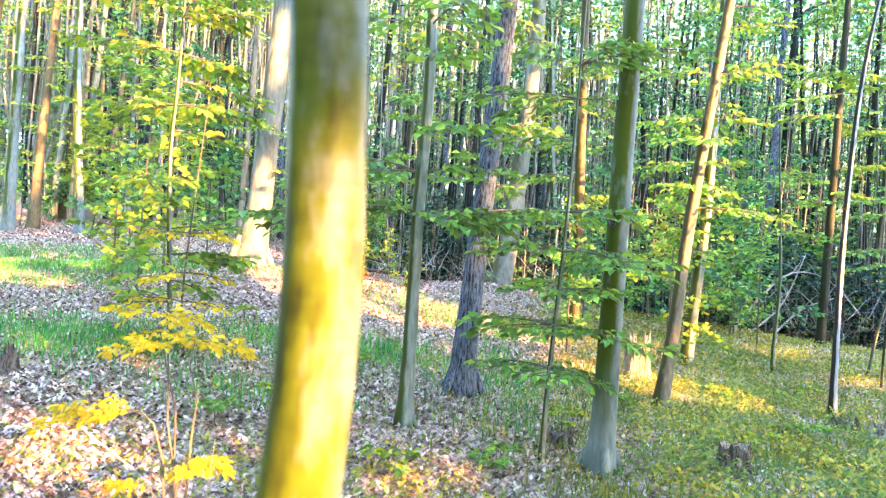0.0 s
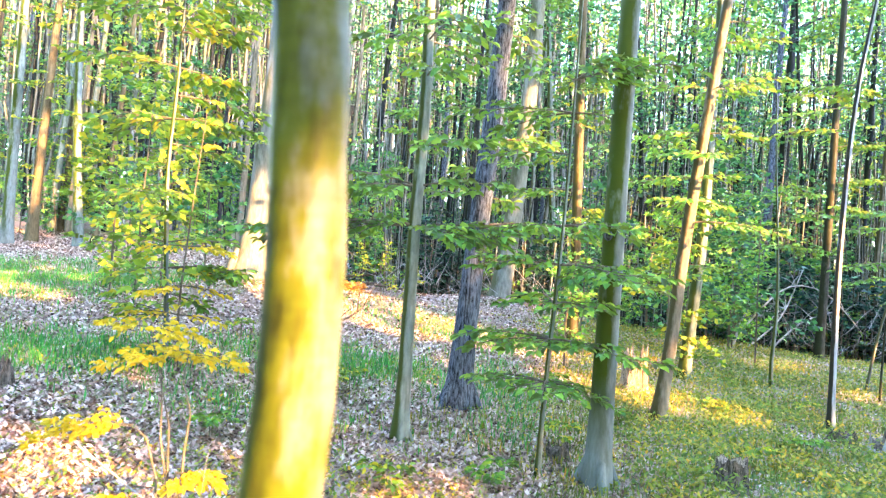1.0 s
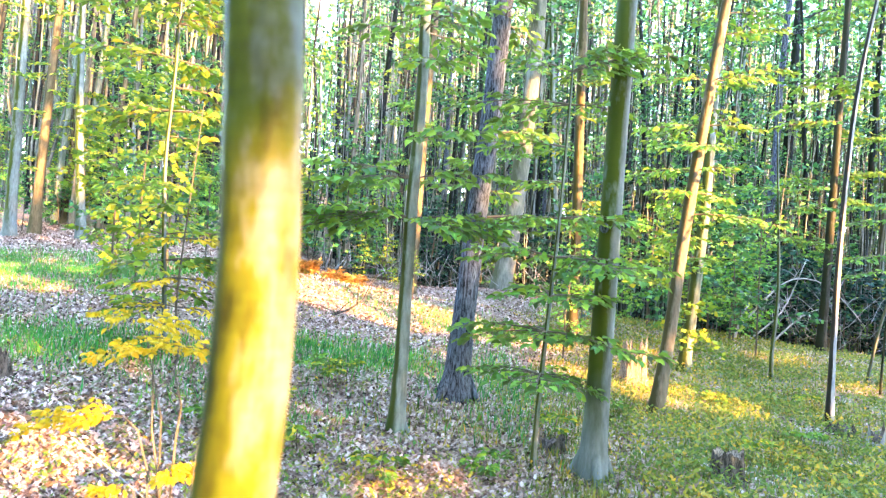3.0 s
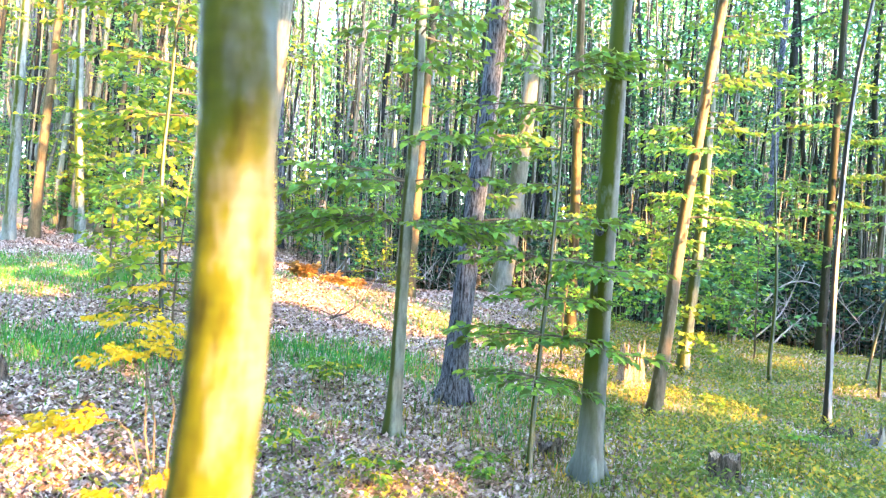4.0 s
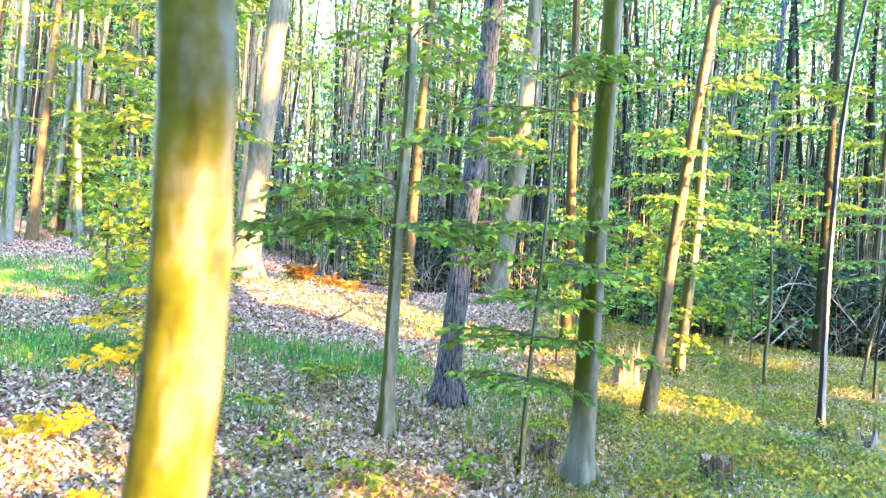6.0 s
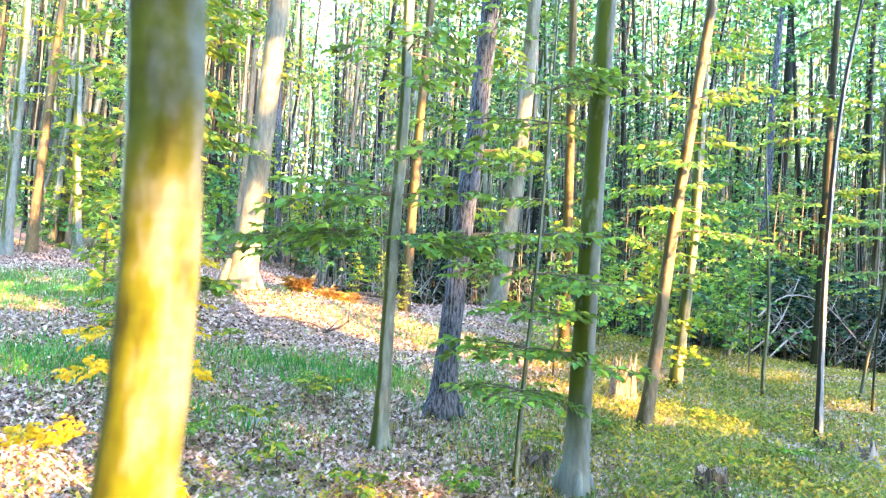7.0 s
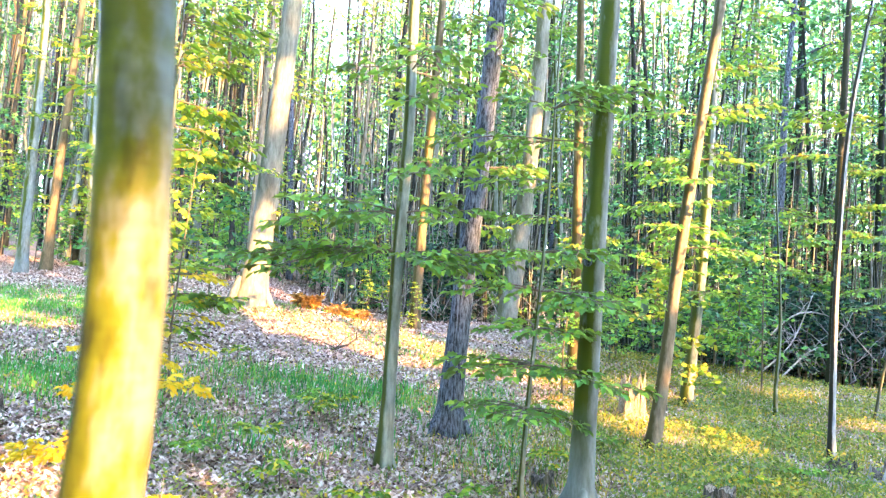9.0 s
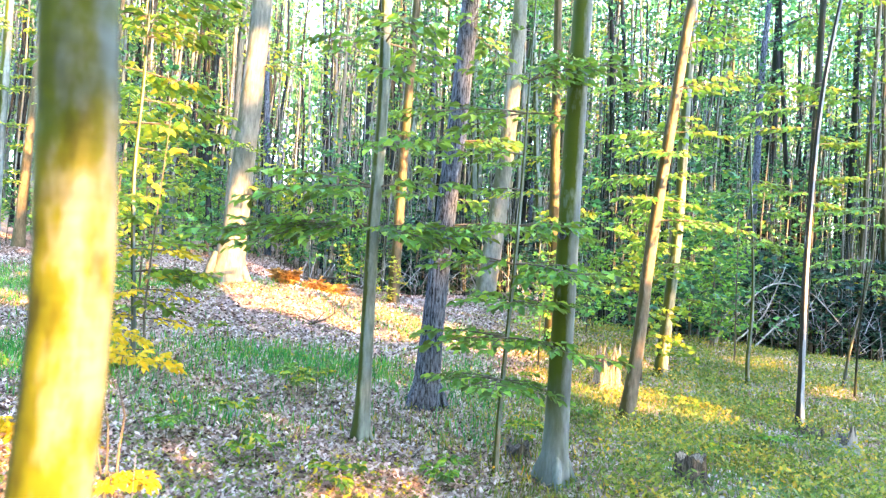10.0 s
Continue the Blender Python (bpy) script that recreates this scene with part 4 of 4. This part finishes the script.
# ---- stumps, dead wood ----


def stump(name, label, x, y, radius, high, material, jagged=0.25, seg=36, face=None):
    """A rotten stump: ribbed bark, root flare, a ragged rim round a sunken core."""
    thing = tagged(new(name), label, "stump")
    thing.location = (x, y, gz(x, y))
    v, f = [], []
    rows = [(-0.1, 1.75), (0.0, 1.5), (0.15, 1.22), (0.35, 1.05), (0.6, 1.0), (0.85, 0.95), (1.0, 0.93)]
    ribs, turn = int(rng.integers(6, 9)), rnd(0, 6.28)
    rim = [1 + jagged * (0.6 * math.sin(3 * w + turn) + rnd(-0.7, 0.5)) for w in np.linspace(0, 6.28, seg, endpoint=False)]
    for n, (h, r) in enumerate(rows):
        for s in range(seg):
            w = 2 * math.pi * s / seg
            k = 1 + (0.16 - 0.06 * h) * math.sin(w * ribs + turn + 0.5 * h) + 0.07 * math.sin(w * 2 + turn) + rnd(-0.05, 0.05)
            v.append((math.cos(w) * radius * r * k + 0.06 * radius * h, math.sin(w) * radius * r * k, h * high * (1 + (rim[s] - 1) * max(0, h - 0.3) / 0.7)))
    for n in range(len(rows) - 1):
        for s in range(seg):
            f.append((n * seg + s, n * seg + (s + 1) % seg, (n + 1) * seg + (s + 1) % seg, (n + 1) * seg + s))
    part("bark", mesh_of("bark", v, f, material), thing)
    top = v[(len(rows) - 1) * seg :]
    tv = [(a * 0.97, b * 0.97, c - 0.004) for a, b, c in top] + [(a * 0.7, b * 0.7, high * (0.8 + rnd(-0.1, 0.08))) for a, b, c in top] + [(0, 0, high * 0.72)]
    tf = [(s, (s + 1) % seg, seg + (s + 1) % seg, seg + s) for s in range(seg)] + [(seg + s, seg + (s + 1) % seg, 2 * seg) for s in range(seg)]
    part("cut_face", mesh_of("cut_face", tv, tf, face or M_STUMP), thing, "weathered cut face")
    return thing


stump("tree_stump", "short rotten grey-brown tree stump in the grass", 2.15, 5.22, 0.105, 0.2, M_STUMP, 0.16, 36, M_SNAG)
snag = stump("broken_stump", "pale splintered stump lit by the sun", 2.25, 8.2, 0.15, 0.26, M_SNAG, 0.4, 36, M_SNAG)
for k in range(22):
    a = 2 * math.pi * (k + rnd(-0.3, 0.3)) / 22
    r, high = 0.135 * rnd(0.75, 1.05), rnd(0.28, 0.56)
    foot = Vector((math.cos(a) * r, math.sin(a) * r, 0.05))
    blade = Wood().tube([foot, foot * 1.0 + Vector((rnd(-0.01, 0.01), 0, high * 0.55)), foot * 0.95 + Vector((rnd(-0.03, 0.03), rnd(-0.02, 0.02), high))], [0.028, 0.022, 0.003], 5, 0.1)
    part("splinter", blade.mesh("splinter", M_SNAG), snag)
stump("tree_stump", "small bleached grey broken stump among litter", -1.33, 5.5, 0.085, 0.11, M_DEAD, 0.6)
stump("tree_stump", "small dark stump beside a sapling", 0.86, 5.3, 0.09, 0.1, M_STUMP, 0.5)
stump("tree_stump", "brown rotten hummock at the foot of a thin stem", 4.02, 7.0, 0.12, 0.1, M_STUMP, 0.4)


stump("tree_stump", "bleached grey broken stump in the herbs", 4.22, 6.7, 0.1, 0.16, M_DEAD, 0.7)
stump("tree_stump", "small grey rotten stump in the litter", -3.2, 5.0, 0.09, 0.16, M_STUMP, 0.6)


def bracken(x, y, size):
    """A clump of withered fronds."""
    thing = tagged(new("bracken"), "withered rust-brown bracken on the mound", "fern")
    thing.location = (x, y, gz(x, y))
    for k in range(9):
        a = rnd(0, 6.28)
        w, fol = Wood(), Leaves()
        spray(w, fol, (0, 0, 0.0), (math.cos(a), math.sin(a), rnd(0.9, 2.2)), size * rnd(0.7, 1.1), 0.09, 0.35, 12, 0.004, 1.0, 0.25)
        part("frond", fol.mesh("frond", M_RUST), thing)
        tagged(part("stalk", w.mesh("stalk", M_TWIG), thing), kind="stuff")


for x, y, size in [(-2.3, 11.6, 0.45), (-1.9, 12.2, 0.36), (-1.7, 13.0, 0.4)]:
    bracken(x, y, size)


def fallen_log(x, y, turn, length, radius, rise):
    """A fallen stem lying at the edge of the hollow."""
    thing = tagged(new("fallen_log"), "fallen rotten log at the edge of the hollow", "log")
    d = Vector((math.cos(radians(turn)), math.sin(radians(turn)), 0))
    a = Vector((x, y, 0)) - d * length / 2
    b = a + d * length
    a.z, b.z = gz(a.x, a.y) + radius * 0.8, gz(b.x, b.y) + radius * 0.8 + rise
    thing.location = a
    pts = [(b - a) * k / 6 + Vector((0, 0, 0.04 * math.sin(k))) for k in range(7)]
    part("stem", Wood().tube(pts, [radius * (1 - 0.06 * k) for k in range(7)], 12, 0.1).mesh("stem", M_STUMP), thing)
    for k in range(3):
        p = pts[2 + k]
        part("stub", Wood().tube([p, p + Vector((rnd(-0.3, 0.3), rnd(-0.2, 0.2), rnd(0.3, 0.6)))], [radius * 0.35, radius * 0.12], 6).mesh("stub", M_DEAD), thing)


for x, y, turn, length, radius, rise in [(-1.3, 16.9, 20, 1.6, 0.05, 0.25), (-2.3, 17.2, -25, 1.5, 0.045, 0.4), (-2.9, 17.0, 40, 1.4, 0.05, 0.1), (2.6, 16.4, -25, 1.6, 0.05, 0.2), (-7.4, 22.5, 5, 2.4, 0.07, 0.3)]:
    fallen_log(x, y, turn, length, radius, rise)


def dead_branch(label, pts, radius, twigs, material=M_DEAD):
    """A dead branch with a few bare side twigs."""
    thing = tagged(new("dead_branch"), label, "branch")
    base = Vector(pts[0])
    thing.location = base
    line = trunk_line([Vector(p) - base for p in pts], -99)
    main = Wood().tube(line, [radius * (1 - 0.7 * k / len(line)) for k in range(len(line))], 8, 0.08)
    part("stem", main.mesh("stem", material), thing)
    for k in range(twigs):
        p = line[int(rnd(0.3, 0.9) * len(line))]
        d = Vector((rnd(-1, 1), rnd(-0.5, 0.5), rnd(0.1, 1))).normalized() * rnd(0.2, 0.6)
        part("twig", Wood().tube([p, p + d * 0.5 + Vector((0, 0, 0.03)), p + d], [radius * 0.4, radius * 0.3, radius * 0.12], 6).mesh("twig", material), thing)


dead_branch("thin dark dead branch lying on the leaf litter", [(-1.55, 9.3, gz(-1.55, 9.3)), (-1.3, 9.5, gz(-1.3, 9.5) + 0.12), (-1.12, 9.6, gz(-1.12, 9.6) + 0.3)], 0.02, 4, M_STUMP)
dead_branch("long thin twig lying among golden leaves", [(-1.75, 3.3, gz(-1.75, 3.3) + 0.3), (-1.3, 3.05, gz(-1.3, 3.05) + 0.2), (-0.9, 2.9, gz(-0.9, 2.9) + 0.01)], 0.005, 3)
for pts in [[(5.9, 14.2, 0.0), (6.6, 14.4, 1.0), (7.3, 14.6, 1.5), (8.1, 14.7, 1.4), (8.9, 14.8, 0.7)], [(5.9, 14.0, 0.0), (6.1, 14.1, 0.8), (6.7, 14.2, 1.5)], [(6.4, 14.6, -0.1), (7.2, 14.8, 0.8), (7.7, 14.9, 1.9)], [(7.2, 15.2, -0.2), (7.9, 15.3, 0.7), (8.6, 15.3, 1.0)]]:
    dead_branch("bare whitish dead branch arching over the hollow", [(x, y, gz(x, y) if n == 0 else z) for n, (x, y, z) in enumerate(pts)], 0.024, 7)


def brushwood(count, x0, x1, y0, y1, high):
    """A tangle of thin dead twigs in the shade."""
    w = Wood()
    for k in range(count):
        x, y = rnd(x0, x1), rnd(y0, y1)
        p = Vector((x, y, gz(x, y) + rnd(0.0, high * 0.5)))
        d = Vector((rnd(-1, 1), rnd(-0.5, 0.5), rnd(0.05, 1.0))).normalized() * rnd(0.5, 1.3)
        q = rnd(0.004, 0.009)
        w.tube([p, p + d * 0.5 + Vector((0, 0, rnd(-0.03, 0.12))), p + d], [q, q * 0.7, q * 0.25], 4, 0, False)
    tagged(new("brushwood", w.mesh("brushwood", M_DEAD)), "tangle of thin whitish dead twigs in the hollow", "brushwood", kind="stuff")


brushwood(110, 6.0, 10.5, 14.6, 17.0, 1.6)
brushwood(90, -1.8, 3.6, 15.6, 17.6, 0.8)

# ---- unseen trees added towards the sun, whose crowns break up the low light ----
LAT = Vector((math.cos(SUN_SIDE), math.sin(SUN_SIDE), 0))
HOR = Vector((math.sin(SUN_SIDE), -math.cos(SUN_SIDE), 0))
# Holes left in the crowns so sun lands where the camera's view needs it.
SUN_HOLES = [(0.36, 0.705, 0.235, 1.165), (5.00, 4.40, 0.34, 1.0), (5.09, 7.10, 0.35, 0.5), (6.75, 3.00, 1.0, 0.5),
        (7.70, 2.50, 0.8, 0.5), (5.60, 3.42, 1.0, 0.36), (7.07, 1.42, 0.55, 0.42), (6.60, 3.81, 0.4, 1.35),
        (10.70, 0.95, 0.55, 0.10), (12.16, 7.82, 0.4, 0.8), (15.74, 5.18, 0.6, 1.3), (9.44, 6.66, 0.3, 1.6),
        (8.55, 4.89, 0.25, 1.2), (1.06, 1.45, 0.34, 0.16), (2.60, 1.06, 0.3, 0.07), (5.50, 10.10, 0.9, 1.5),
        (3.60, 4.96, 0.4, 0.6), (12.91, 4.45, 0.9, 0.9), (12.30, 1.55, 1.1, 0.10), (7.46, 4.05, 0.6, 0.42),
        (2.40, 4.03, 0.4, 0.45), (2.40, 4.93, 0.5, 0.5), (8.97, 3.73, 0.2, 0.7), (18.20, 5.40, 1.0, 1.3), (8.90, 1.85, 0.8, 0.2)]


shade_rng = np.random.default_rng(11)


def shade_tree(along, back, leaves=13500, big=0.31):
    """A broad tree with a deep crown, added out of view towards the sun to cast shade."""
    foot = LAT * along + HOR * back
    high = 19.5
    thing = tagged(new("crown_tree"), "unseen beech added so its leafy crown shades the scene", "tree", "trees towards the sun")
    thing.location = (foot.x, foot.y, gz(foot.x, foot.y))
    part("trunk", Wood().tube([(0, 0, -0.3), (0.05, 0, 5), (0, 0.1, high)], [0.2, 0.15, 0.03], 10, 0.05).mesh("trunk", M_FAR), thing)
    fol, limb = Leaves(), Wood()
    rise = math.tan(SUN_HIGH)

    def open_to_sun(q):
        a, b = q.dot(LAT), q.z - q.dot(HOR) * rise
        return any(((a - ga) / ra) ** 2 + ((b - gb) / rb) ** 2 < 1 for ga, gb, ra, rb in SUN_HOLES)

    for k in range(leaves):
        u = shade_rng.uniform(-1, 1, 9)
        p = Vector((3.0 * u[0], 2.0 * u[1], 10.2 + 8.6 * u[2]))
        d = Vector(u[3:6]).normalized()
        size = big + 0.1 * u[8]
        q = p + thing.location
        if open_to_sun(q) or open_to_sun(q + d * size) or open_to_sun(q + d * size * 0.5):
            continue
        fol.add(p, d, (u[6], u[7], u[5] + 0.3), size)
    for k in range(14):
        z, a = rnd(3, 15), rnd(0, 6.28)
        bends = [Vector((0, 0, z)), Vector((math.cos(a), math.sin(a), z + 0.5)), Vector((2 * math.cos(a), 2 * math.sin(a), z + 0.8))]
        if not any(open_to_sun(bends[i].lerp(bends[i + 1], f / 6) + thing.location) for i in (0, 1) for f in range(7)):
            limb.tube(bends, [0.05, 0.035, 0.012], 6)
    tagged(part("limb", limb.mesh("limb", M_FAR), thing), kind="stuff")
    part("crown", fol.mesh("crown", M_LEAF, fine=False, width=0.8), thing)


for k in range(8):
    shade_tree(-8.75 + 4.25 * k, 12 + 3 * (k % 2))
# Sparser crowns, added to shade the far right of the wood.
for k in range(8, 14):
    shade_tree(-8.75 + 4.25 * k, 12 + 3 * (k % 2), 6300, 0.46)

# ---- unseen wood added beside and behind, to hold off sky light ----


def surrounding_woods():
    w, c = Wood(), []
    for k in range(80):
        x, y = (rnd(-34, -13), rnd(-22, 14)) if k < 55 else (rnd(-12, 2), rnd(-32, -18))
        z = gz(x, y)
        w.tube([(x, y, z - 0.3), (x + rnd(-0.3, 0.3), y, z + 8), (x, y, z + 17)], [0.15, 0.11, 0.03], 6)
        for j in range(380):
            c.append((x + rnd(-2.2, 2.2), y + rnd(-2.2, 2.2), z + rnd(1.5, 18)))
    n = len(c)
    stems = tagged(new("surrounding_stems", w.mesh("surrounding_stems", M_FAR)), "stems of unseen woods added to block side light", "woods", kind="stuff")
    ob = new("surrounding_woods", leaf_mesh("surrounding_woods", np.array(c), rng.normal(0, 1, (n, 3)), rng.normal(0, 1, (n, 3)), rng.uniform(0.4, 0.8, n), M_WOODS, 0.8, 0.1, False))
    tagged(ob, "green foliage of unseen woods added to block side light", "woods", kind="stuff")


surrounding_woods()
